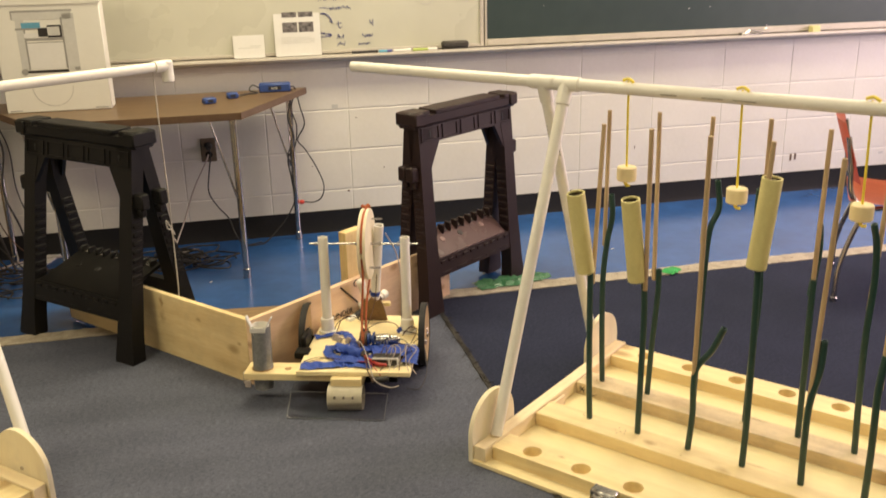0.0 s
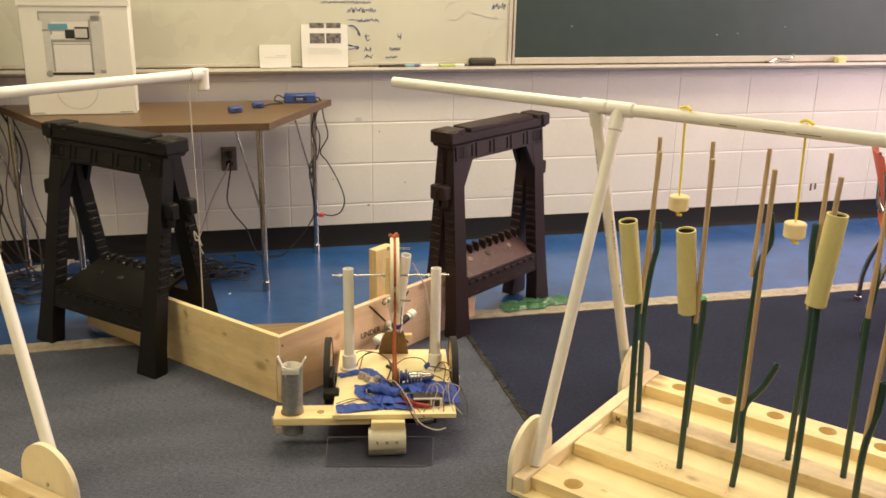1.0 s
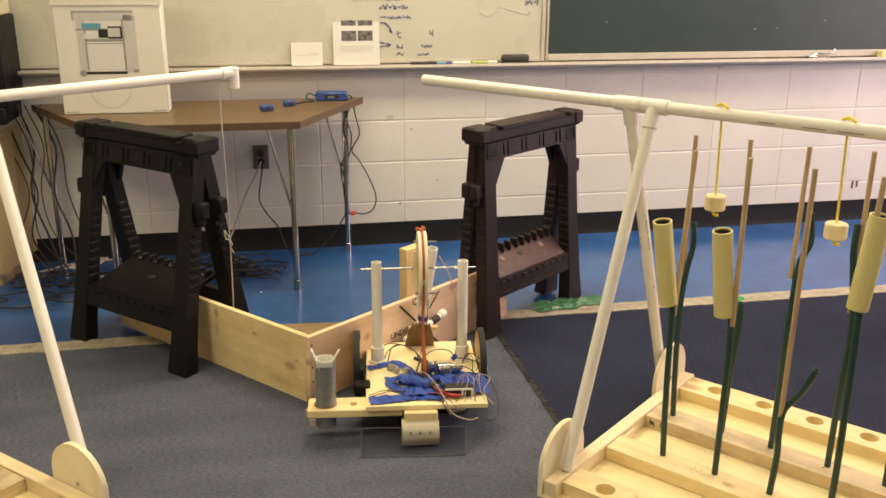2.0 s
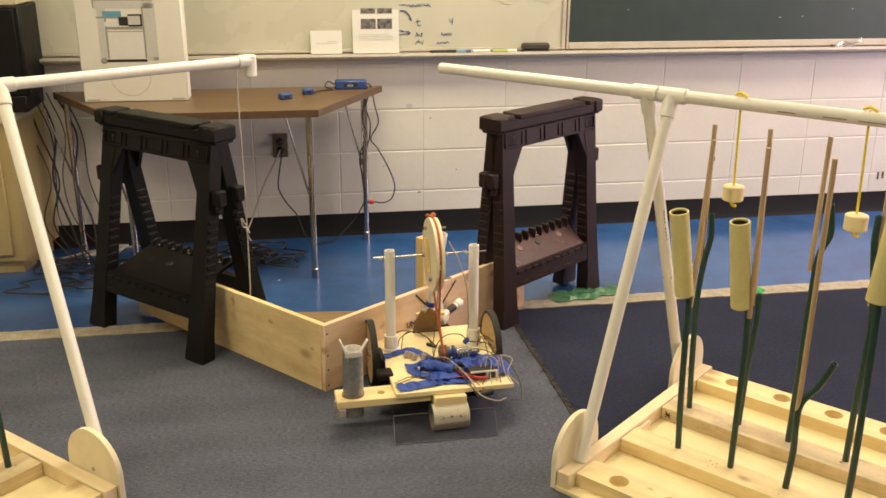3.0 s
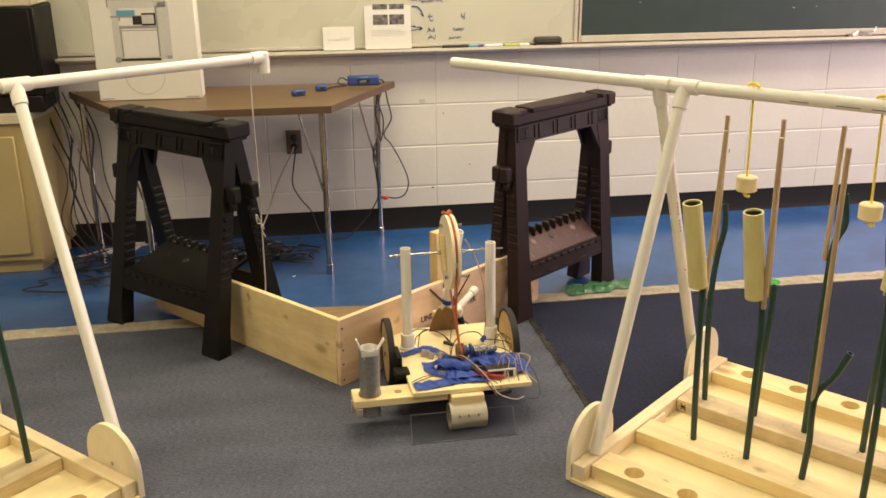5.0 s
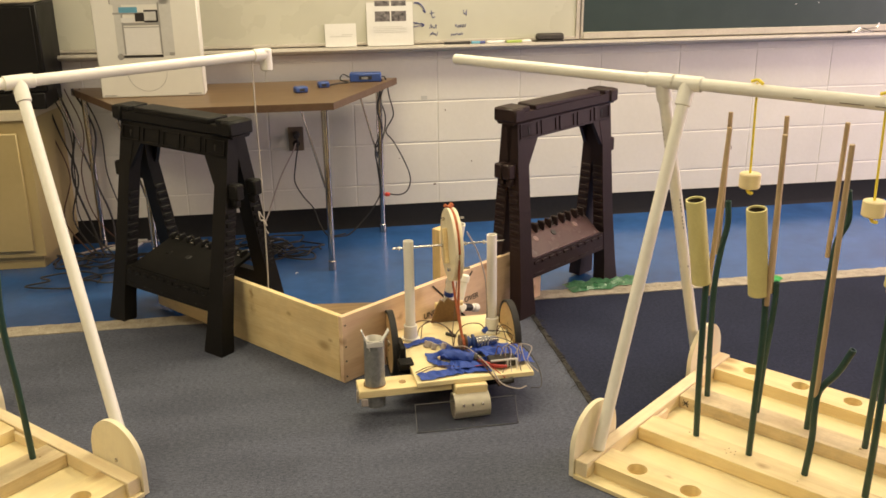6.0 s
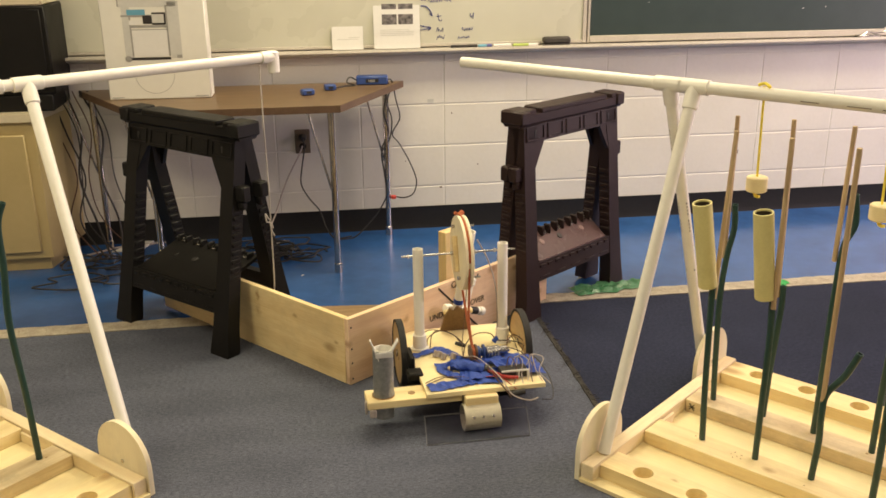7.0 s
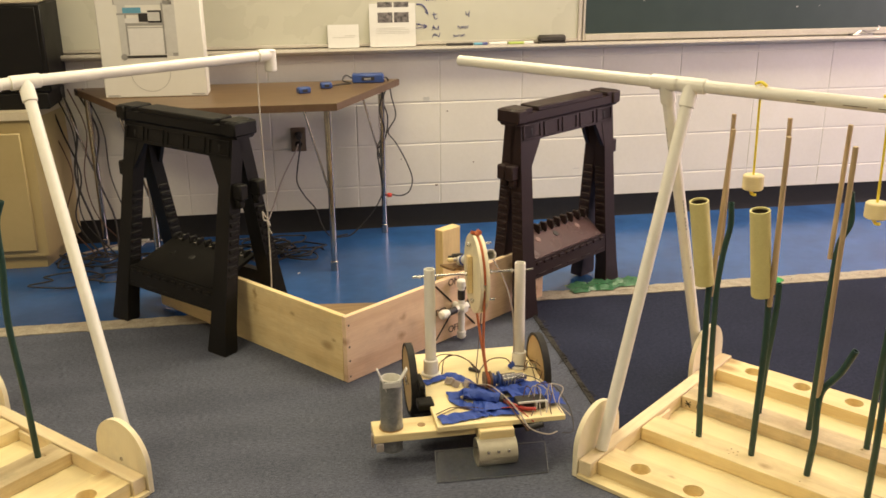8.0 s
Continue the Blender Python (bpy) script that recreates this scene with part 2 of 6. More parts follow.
INK_BLUE = material("blue_ink", (0.05, 0.06, 0.20), (0.08, 0.09, 0.26), 0.6)
INK_CYAN = material("cyan_print", (0.12, 0.34, 0.48), (0.10, 0.28, 0.40), 0.5)
PAPER = material("white_paper", (0.68, 0.665, 0.64), (0.64, 0.625, 0.60), 0.8, scale=5, fine=60)
PHOTO = material("printed_photo", (0.27, 0.24, 0.24), (0.008, 0.007, 0.009), 0.6, scale=46, fine=90, mix=0.3, rand=1)
BLUE_PL = material("blue_plastic", (0.025, 0.055, 0.20), (0.035, 0.075, 0.26), 0.4, scale=20, fine=120)
EDGE_GLINT = material("acrylic_edge_glint", (0.13, 0.13, 0.135), (0.10, 0.10, 0.105), 0.3)
SEAM = material("dark_frayed_seam", (0.060, 0.053, 0.045), (0.008, 0.008, 0.009), 0.95, scale=25, fine=180, bump=0.5)
BLUE_TAPE = material("blue_masking_tape", (0.026, 0.075, 0.40), (0.017, 0.050, 0.28), 0.6, scale=26, fine=160, bump=0.4)
GREEN_FILM = material("green_film", (0.10, 0.24, 0.13), (0.04, 0.16, 0.07), 0.25, scale=24, fine=90, bump=0.6)
GREEN_TAPE = material("green_tape", (0.03, 0.36, 0.08), (0.02, 0.26, 0.06), 0.5, scale=20, fine=120)
GREEN_CAP = material("lime_pen_plastic", (0.40, 0.50, 0.12), (0.32, 0.42, 0.09), 0.4)
FELT = material("dark_felt", (0.040, 0.035, 0.030), (0.060, 0.052, 0.045), 0.8, scale=30, fine=200, bump=0.3)
DUCT = material("grey_duct_tape", (0.30, 0.305, 0.30), (0.20, 0.205, 0.205), 0.34, 0.35, scale=30, fine=120, bump=0.2)
WIRE_K = material("black_wire", (0.014, 0.013, 0.013), (0.03, 0.026, 0.024), 0.5)
WIRE_B = material("brown_wire", (0.10, 0.045, 0.025), (0.06, 0.028, 0.018), 0.5)
WIRE_W = material("white_wire", (0.46, 0.40, 0.36), (0.34, 0.29, 0.26), 0.5)
WIRE_R = material("red_wire", (0.42, 0.03, 0.02), (0.30, 0.02, 0.015), 0.5)
RED = material("red_tag", (0.62, 0.06, 0.04), (0.50, 0.04, 0.03), 0.5)
TYRE = material("black_rubber_tyre", (0.014, 0.013, 0.013), (0.024, 0.022, 0.021), 0.75, scale=30, fine=160, bump=0.3)
WHEEL_PLY = wood("plywood_wheel", (0.58, 0.42, 0.22), (0.46, 0.31, 0.15), 1, rings=14, knots=False)
CABINET = material("cream_cabinet", (0.50, 0.39, 0.19), (0.45, 0.35, 0.165), 0.4, scale=3, fine=40, mix=0.3)
CABINET_TOP = material("cream_worktop", (0.66, 0.58, 0.42), (0.60, 0.52, 0.37), 0.35)
ORANGE = material("orange_plastic", (0.56, 0.155, 0.06), (0.47, 0.12, 0.045), 0.38, scale=6, fine=60)
BROWN_CARD = material("brown_cardboard", (0.24, 0.145, 0.06), (0.15, 0.085, 0.035), 0.8, scale=16, fine=120)
ACRYLIC = clear("clear_acrylic", (0.86, 0.86, 0.88), 0.04, 1.10)
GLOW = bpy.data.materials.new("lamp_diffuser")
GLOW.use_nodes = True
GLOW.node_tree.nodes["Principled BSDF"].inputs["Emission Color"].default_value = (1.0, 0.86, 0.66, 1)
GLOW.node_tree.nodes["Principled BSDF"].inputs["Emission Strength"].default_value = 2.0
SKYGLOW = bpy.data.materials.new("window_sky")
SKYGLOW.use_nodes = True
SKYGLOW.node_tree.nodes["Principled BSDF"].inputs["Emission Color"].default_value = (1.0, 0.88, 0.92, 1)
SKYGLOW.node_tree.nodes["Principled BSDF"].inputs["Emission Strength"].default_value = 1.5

# ---- mesh helpers ----


def box(bm, x0, x1, y0, y1, z0, z1, bevel=0.0, m=None):
    """A box between two corners, with rounded edges, turned by m."""
    r = bmesh.ops.create_cube(bm, size=1.0)
    vs = r["verts"]
    for v in vs:
        v.co = Vector(((x0 + x1) / 2 + v.co.x * (x1 - x0), (y0 + y1) / 2 + v.co.y * (y1 - y0), (z0 + z1) / 2 + v.co.z * (z1 - z0)))
    if bevel:
        es = list({e for v in vs for e in v.link_edges})
        out = bmesh.ops.bevel(bm, geom=es, offset=bevel, segments=1, affect="EDGES")
        vs = list({v for f in out["faces"] for v in f.verts} | {v for v in vs if v.is_valid})
    if m is not None:
        bmesh.ops.transform(bm, matrix=m, verts=vs)
    return vs


def slab(bm, bottom, top):
    """A solid between two loops with the same number of corners."""
    a = [bm.verts.new(p) for p in bottom]
    b = [bm.verts.new(p) for p in top]
    n = len(a)
    bm.faces.new(list(reversed(a)))
    bm.faces.new(b)
    for i in range(n):
        bm.faces.new((a[i], a[(i + 1) % n], b[(i + 1) % n], b[i]))
    return a + b


def prism(bm, outline, axis, lo, hi):
    """An outline of (a, b) pairs pushed along an axis (0: outline is y,z; 1: x,z; 2: x,y)."""
    def put(p, d):
        return {0: (d, p[0], p[1]), 1: (p[0], d, p[1]), 2: (p[0], p[1], d)}[axis]
    return slab(bm, [put(p, lo) for p in outline], [put(p, hi) for p in outline])


def frame_of(p0, p1):
    d = Vector(p1) - Vector(p0)
    return Matrix.Translation(p0) @ d.to_track_quat("Z", "Y").to_matrix().to_4x4(), d.length


def lathe(bm, p0, p1, profile, n=20):
    """Rings (radius, distance along) about the line p0-p1; closed where a radius is 0."""
    m, length = frame_of(p0, p1)
    rings = []
    for r, d in profile:
        if r <= 0:
            rings.append([bm.verts.new(m @ Vector((0, 0, d)))])
        else:
            rings.append([bm.verts.new(m @ Vector((r * math.cos(a * math.tau / n), r * math.sin(a * math.tau / n), d))) for a in range(n)])
    for p, q in zip(rings, rings[1:]):
        for i in range(n):
            j = (i + 1) % n
            if len(p) == 1:
                bm.faces.new((p[0], q[i], q[j]))
            elif len(q) == 1:
                bm.faces.new((p[i], p[j], q[0]))
            else:
                bm.faces.new((p[i], p[j], q[j], q[i]))


def rod(bm, p0, p1, r, n=14, r1=None, bevel=0.0):
    length = (Vector(p1) - Vector(p0)).length
    r1 = r if r1 is None else r1
    c = bevel or min(r, r1) * 0.12
    lathe(bm, p0, p1, [(0, 0), (r - c, 0), (r, c), (r1, length - c), (r1 - c, length), (0, length)], n)


def pipe(bm, p0, p1, r, wall=0.003, n=20):
    """A hollow tube."""
    length = (Vector(p1) - Vector(p0)).length
    i = r - wall
    lathe(bm, p0, p1, [(i, 0), (r, 0), (r, length), (i, length), (i, 0)], n)


def arc_patch(bm, p0, p1, r, a0, a1, n=5):
    """A thin printed patch that hugs a pipe."""
    m, length = frame_of(p0, p1)
    rows = [[bm.verts.new(m @ Vector((r * math.cos(radians(a0 + (a1 - a0) * i / n)), r * math.sin(radians(a0 + (a1 - a0) * i / n)), d))) for i in range(n + 1)] for d in (0, length)]
    for i in range(n):
        bm.faces.new((rows[0][i], rows[0][i + 1], rows[1][i + 1], rows[1][i]))


def smooth_line(points, steps=8):
    """A Catmull-Rom line through the points."""
    P = [Vector(p) for p in points]
    P = [2 * P[0] - P[1]] + P + [2 * P[-1] - P[-2]]
    out = []
    for a, b, c, d in zip(P, P[1:], P[2:], P[3:]):
        for k in range(steps):
            t = k / steps
            out.append(0.5 * (2 * b + (c - a) * t + (2 * a - 5 * b + 4 * c - d) * t * t + (3 * b - a - 3 * c + d) * t ** 3))
    return out + [P[-2]]


def sweep(bm, points, r, n=8, steps=8, hollow=0.0, r1=None):
    """A round cord along a smooth line."""
    line = smooth_line(points, steps)
    rings, side = [], None
    for k, p in enumerate(line):
        d = (line[min(k + 1, len(line) - 1)] - line[max(k - 1, 0)]).normalized()
        if side is None:
            side = d.orthogonal().normalized()
        side = (side - d * side.dot(d)).normalized()
        up = d.cross(side)
        rr = r if r1 is None else r + (r1 - r) * k / (len(line) - 1)
        rings.append([bm.verts.new(p + rr * (math.cos(a * math.tau / n) * side + math.sin(a * math.tau / n) * up)) for a in range(n)])
    for p, q in zip(rings, rings[1:]):
        for i in range(n):
            bm.faces.new((p[i], p[(i + 1) % n], q[(i + 1) % n], q[i]))
    if hollow:
        d = (line[-1] - line[-2]).normalized()
        inner = [bm.verts.new(v.co + (line[-1] - v.co) * hollow) for v in rings[-1]]
        deep = [bm.verts.new(v.co - d * r * 3.2) for v in inner]
        for i in range(n):
            j = (i + 1) % n
            bm.faces.new((rings[-1][i], rings[-1][j], inner[j], inner[i]))
            bm.faces.new((inner[i], inner[j], deep[j], deep[i]))
        bm.faces.new(deep)
    else:
        bm.faces.new(rings[-1])
    bm.faces.new(list(reversed(rings[0])))


def finish(name, bm, mat, smooth=True):
    bmesh.ops.recalc_face_normals(bm, faces=bm.faces[:])
    me = bpy.data.meshes.new(name)
    bm.to_mesh(me)
    bm.free()
    me.materials.append(mat)
    if smooth:
        me.shade_smooth()
        me.set_sharp_from_angle(angle=radians(38))
    return me


def part(name, bm, mat, parent, label=""):
    """Links a bmesh as one mesh object under a thing or a part."""
    ob = new(name, finish(name, bm, mat))
    ob.parent = parent
    if label:
        ob["label"] = label
    return ob


def thing(name, m, label, category, group="", kind=""):
    """An Empty at a thing's base."""
    ob = new(name)
    ob.empty_display_size = 0.05
    ob.matrix_basis = m
    return tagged(ob, label, category, group, kind)


def solid(name, bm, mat, label, category="", kind="", group="", m=None):
    """A thing of one mesh."""
    ob = new(name, finish(name, bm, mat))
    if m is not None:
        ob.matrix_basis = m
    return tagged(ob, label, category, group, kind)


def B():
    return bmesh.new()


def letters(name, text, size, mat, parent, m):
    """Flat lettering in the built-in font, as a mesh."""
    cu = bpy.data.curves.new(name, "FONT")
    cu.body, cu.size, cu.extrude, cu.align_x, cu.align_y = text, size, 0.0004, "CENTER", "CENTER"
    tmp = new("tmp_text", cu)
    bpy.context.view_layer.update()
    me = bpy.data.meshes.new_from_object(tmp.evaluated_get(bpy.context.evaluated_depsgraph_get()))
    bpy.data.objects.remove(tmp)
    me.materials.clear()
    me.materials.append(mat)
    ob = new(name, me)
    ob.parent = parent
    ob.matrix_basis = m
    return ob

# ---- structure ----
WALL_Y = 4.30


def slab_box(name, dims, mat, label, kind="structure", bevel=0.0, category=""):
    bm = B()
    box(bm, *dims, bevel)
    return solid(name, bm, mat, label, category, kind)


# floor: blue tile to the wall, two carpets that meet on a seam
slab_box("floor", (-3, 5, -3.2, 4.5, -0.10, -0.012), BLUE, "polished blue vinyl floor beside the wall")
bm = B()
prism(bm, [(-3, -3.2), (0.992, -3.2), (0.992, 2.3), (0.984, 3.0), (0.985, 3.225), (-3, 3.225)], 2, -0.012, 0.0)
solid("carpet", bm, CARPET, "worn grey-blue low pile carpet", "carpet", "structure")
bm = B()
prism(bm, [(1.002, -3.2), (5, -3.2), (5, 3.225), (0.995, 3.225), (0.994, 3.0), (1.002, 2.3)], 2, -0.012, 0.0)
solid("carpet_navy", bm, NAVY, "dark navy low pile carpet beside a frayed seam", "carpet", "structure")


def frayed_strip(name, line, width, label, seed, mat, threads=1):
    """A ragged band of carpet backing along a line, with loose threads."""
    rng = random.Random(seed)
    bm = B()
    pts = []
    for (x0, y0), (x1, y1) in zip(line, line[1:]):
        n = max(2, int(math.hypot(x1 - x0, y1 - y0) / 0.03))
        pts += [(x0 + (x1 - x0) * i / n, y0 + (y1 - y0) * i / n) for i in range(n)]
    pts.append(line[-1])
    low, high = [], []
    for i, (x, y) in enumerate(pts):
        a, b = pts[max(i - 1, 0)], pts[min(i + 1, len(pts) - 1)]
        d = Vector((b[0] - a[0], b[1] - a[1])).normalized()
        nx, ny = -d.y, d.x
        w0, w1 = width * rng.uniform(0.45, 0.53), width * rng.uniform(0.42, 0.53)
        low.append([bm.verts.new((x - nx * w0, y - ny * w0, z)) for z in (0.0005, 0.0035)])
        high.append([bm.verts.new((x + nx * w1, y + ny * w1, z)) for z in (-0.011, 0.002 + rng.uniform(0, 0.002))])
    for i in range(len(pts) - 1):
        bm.faces.new((low[i][1], low[i + 1][1], high[i + 1][1], high[i][1]))
        bm.faces.new((low[i][0], low[i][1], high[i][1], high[i][0]))
        bm.faces.new((high[i][0], high[i][1], high[i + 1][1], high[i + 1][0]))
        bm.faces.new((low[i][0], low[i + 1][0], low[i + 1][1], low[i][1]))
    for _ in range(len(pts) * threads):
        x, y = rng.choice(pts)
        a, ln = rng.uniform(0, math.tau), rng.uniform(0.01, 0.035)
        p = [(x, y, 0.004), (x + ln * 0.5 * math.cos(a), y + ln * 0.5 * math.sin(a), 0.007), (x + ln * math.cos(a + 0.5), y + ln * math.sin(a + 0.5), 0.003)]
        sweep(bm, p, 0.0007, 4, 3)
    ob = new(name, finish(name, bm, mat, False))
    return tagged(ob, label, "carpet edge", "", "structure")


frayed_strip("carpet_edge", [(-3, 3.225), (-1.0, 3.225), (0.2, 3.232), (0.95, 3.236), (1.6, 3.238), (3.0, 3.24), (5, 3.24)], 0.088, "frayed tan jute carpet edge on blue floor", 3, FRAY)
frayed_strip("carpet_seam", [(0.985, 3.2), (0.988, 3.0), (0.996, 2.6), (0.999, 2.3), (0.999, 1.0)], 0.018, "frayed seam between two carpets", 5, SEAM, 4)

# block wall: stack bond, painted, on a black cove base
wall = thing("wall_north", pose(0, 0, 0), "cream painted concrete block wall in stack bond", "wall", kind="structure")
bm = B()
box(bm, -3, 5, WALL_Y + 0.0024, WALL_Y + 0.2, -0.1, 2.8)
part("core", bm, MORTAR, wall, "painted mortar joints")
bm = B()
box(bm, 0, 0.4022, 0, 0.05, 0, 0.1968, 0.0022)
block_mesh = finish("block", bm, PAINT, False)
for ix in range(-15, 6):
    for iz in range(0, 5):
        ob = new("block", block_mesh)
        ob.parent = wall
        ob.location = (2.8496 + 0.4064 * ix, WALL_Y + random.uniform(-0.0005, 0.0005), 0.0028 + 0.2032 * iz)
bm = B()
box(bm, -3, 5, WALL_Y - 0.001, WALL_Y + 0.04, 1.02, 2.8)
part("upper_wall", bm, PLAIN_WALL, wall)
rng = random.Random(31)
for x, z, w, h in ((0.79, 0.19, 0.012, 0.007), (0.735, 0.615, 0.03, 0.02), (0.85, 0.56, 0.006, 0.006), (1.50, 0.245, 0.035, 0.003), (0.98, 0.30, 0.006, 0.006), (2.35, 0.30, 0.004, 0.02), (0.62, 0.33, 0.005, 0.005),
                   (3.30, 0.165, 0.012, 0.040), (3.328, 0.170, 0.012, 0.036), (3.875, 0.165, 0.03, 0.012)):
    bm = B()
    box(bm, x, x + w, WALL_Y - 0.0010, WALL_Y - 0.0006, z, z + h)
    part("scuff_mark", bm, INK_LIGHT if w > 0.02 else EDGE_BAND, wall, "small scuff on the painted block")
bm = B()
prism(bm, [(WALL_Y - 0.014, -0.012), (WALL_Y, -0.012), (WALL_Y, 0.098), (WALL_Y - 0.004, 0.100), (WALL_Y - 0.006, 0.012)], 0, -3, 5)
solid("baseboard", bm, RUBBER_BASE, "black rubber cove base along the block wall", "baseboard", "structure")

slab_box("wall_south", (-3, 5, -3.4, -3.2, -0.1, 2.8), PLAIN_WALL, "plain cream wall behind the camera")
slab_box("wall_west", (-3.2, -3, -3.4, 4.5, -0.1, 2.8), PLAIN_WALL, "plain cream side wall")
bm = B()
for y0, y1, z0, z1 in ((-3.4, 1.4, -0.1, 2.8), (3.8, 4.5, -0.1, 2.8), (1.4, 3.8, -0.1, 0.85), (1.4, 3.8, 2.25, 2.8)):
    box(bm, 5, 5.2, y0, y1, z0, z1)
solid("wall_east", bm, PLAIN_WALL, "plain cream wall with a window opening", "wall", "structure")
# window added out of view, with a glowing panel, to go with the pinkish lamp
win = thing("window_1", pose(5.1, 2.6, 0.85), "added window out of view, for the pinkish side light", "window", kind="structure")
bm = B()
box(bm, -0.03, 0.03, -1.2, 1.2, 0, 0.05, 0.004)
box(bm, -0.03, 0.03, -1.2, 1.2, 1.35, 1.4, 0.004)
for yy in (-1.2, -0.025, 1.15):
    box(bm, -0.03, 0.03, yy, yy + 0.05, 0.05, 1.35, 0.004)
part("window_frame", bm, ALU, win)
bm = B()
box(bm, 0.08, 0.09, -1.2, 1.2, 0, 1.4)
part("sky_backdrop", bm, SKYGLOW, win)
slab_box("ceiling", (-3.2, 5.2, -3.4, 4.5, 2.8, 2.95), CEILING, "white acoustic tile ceiling")
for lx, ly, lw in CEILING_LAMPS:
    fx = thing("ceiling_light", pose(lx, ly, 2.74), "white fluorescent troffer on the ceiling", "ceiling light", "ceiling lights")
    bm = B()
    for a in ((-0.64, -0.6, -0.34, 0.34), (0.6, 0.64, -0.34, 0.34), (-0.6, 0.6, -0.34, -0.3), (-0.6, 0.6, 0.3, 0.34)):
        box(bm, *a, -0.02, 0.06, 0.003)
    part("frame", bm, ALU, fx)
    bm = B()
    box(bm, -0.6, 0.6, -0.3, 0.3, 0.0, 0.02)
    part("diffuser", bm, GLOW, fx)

# ---- boards on the wall ----
wb = thing("whiteboard", pose(0, WALL_Y, 0.9), "cream-white whiteboard with faded marker notes", "whiteboard", kind="structure")
bm = B()
box(bm, -1.55, 1.487, -0.020, -0.004, 0, 1.2, 0.001)
part("panel", bm, WHITEBOARD, wb)
bm = B()
box(bm, -1.55, 1.487, -0.026, -0.004, -0.014, 0.0, 0.002)
box(bm, 1.487, 1.507, -0.026, -0.004, -0.014, 1.2, 0.002)
box(bm, -1.57, -1.55, -0.026, -0.004, -0.014, 1.2, 0.002)
part("frame", bm, TRAYWOOD, wb, "pale edge trim")
cb = thing("chalkboard", pose(1.512, WALL_Y, 0.9), "dark green chalkboard with chalk dust", "chalkboard", kind="structure")
bm = B()
box(bm, 0.012, 2.9, -0.020, -0.004, 0.018, 1.2, 0.001)
part("panel", bm, SLATE, cb)
bm = B()
box(bm, 0.012, 2.9, -0.030, -0.004, -0.014, 0.018, 0.003)
box(bm, 0, 0.012, -0.026, -0.004, -0.014, 1.2, 0.002)
part("frame", bm, TRAYWOOD, cb, "pale bottom rail")
bm = B()
rng = random.Random(11)
for _ in range(4):
    x, z = rng.uniform(0.1, 2.3), rng.uniform(0.03, 0.2)
    box(bm, x, x + rng.uniform(0.004, 0.010), -0.0206, -0.0202, z, z + rng.uniform(0.002, 0.005))
part("chalk_marks", bm, INK_LIGHT, cb, "small chalk smears")
bm = B()
prism(bm, [(WALL_Y, 0.845), (WALL_Y, 0.882), (WALL_Y - 0.075, 0.876), (WALL_Y - 0.082, 0.884), (WALL_Y - 0.086, 0.872), (WALL_Y - 0.078, 0.862)], 0, -1.6, 4.6)
solid("marker_tray", bm, TRAYWOOD, "long cream marker tray under the boards", "marker tray", "structure")

# faded handwriting, as strokes
bm = B()
rng = random.Random(4)


def scribble(bm, x, z, width, height, r=0.0024):
    n = max(4, int(width / 0.0055))
    pts = [(x + width * i / n + rng.uniform(-0.004, 0.004), -0.0208, z + height * (0.15 + 0.7 * (i % 2) + rng.uniform(-0.25, 0.25))) for i in range(n + 1)]
    sweep(bm, pts, r, 4, 3)


for x, z, w, h in ((0.702, 0.230, 0.135, 0.024), (0.741, 0.186, 0.110, 0.018), (0.704, 0.196, 0.028, 0.006), (0.580, 0.272, 0.23, 0.012), (0.777, 0.050, 0.036, 0.024), (0.901, 0.055, 0.050, 0.016),
                   (0.777, 0.018, 0.040, 0.020), (0.880, 0.016, 0.058, 0.014), (0.702, 0.076, 0.020, 0.012), (1.400, 0.246, 0.070, 0.034), (0.70, 0.31, 0.20, 0.03), (0.72, 0.36, 0.22, 0.03), (0.95, 0.30, 0.10, 0.02)):
    scribble(bm, x, z, w, h, 0.0014)
for pts in ([(0.788, 0.135), (0.790, 0.112), (0.796, 0.102), (0.806, 0.108)], [(0.780, 0.122), (0.804, 0.126)], [(0.940, 0.135), (0.944, 0.118), (0.952, 0.124)], [(0.956, 0.137), (0.954, 0.108)],
            [(0.700, 0.084), (0.752, 0.072)], [(0.700, 0.062), (0.752, 0.070)], [(0.738, 0.080), (0.754, 0.071), (0.740, 0.061)]):
    sweep(bm, [(x, -0.0208, z) for x, z in (pts if len(pts) > 2 else [pts[0], ((pts[0][0] + pts[1][0]) / 2, (pts[0][1] + pts[1][1]) / 2), pts[1]])], 0.0019, 4, 4)
part("writing", bm, INK_BLUE, wb, "illegible blue handwriting strokes")
bm = B()
sweep(bm, [(0.706, -0.0208, 0.172), (0.730, -0.0208, 0.170), (0.750, -0.0208, 0.150), (0.760, -0.0208, 0.126)], 0.0035, 4, 5)
sweep(bm, [(0.760, -0.0208, 0.126), (0.751, -0.0208, 0.134), (0.747, -0.0208, 0.137)], 0.0022, 4, 3)
part("arrow_marks", bm, INK_BLUE, wb)
bm = B()
for pts in ([(1.171, 0.245), (1.180, 0.268), (1.200, 0.282), (1.225, 0.284)], [(1.180, 0.216), (1.205, 0.200), (1.235, 0.202), (1.262, 0.224), (1.277, 0.250)], [(1.304, 0.232), (1.345, 0.222), (1.385, 0.212), (1.426, 0.206)], [(1.418, 0.220), (1.428, 0.206), (1.414, 0.200)]):
    sweep(bm, [(x, -0.0208, z) for x, z in pts], 0.0018, 4, 5)
part("loop_marks", bm, INK_LIGHT, wb, "faded grey marker loops")
bm = B()
scribble(bm, -0.17, 0.285, 0.42, 0.012, 0.002)
part("faint_writing", bm, INK_CYAN, wb, "faint cyan marker line")

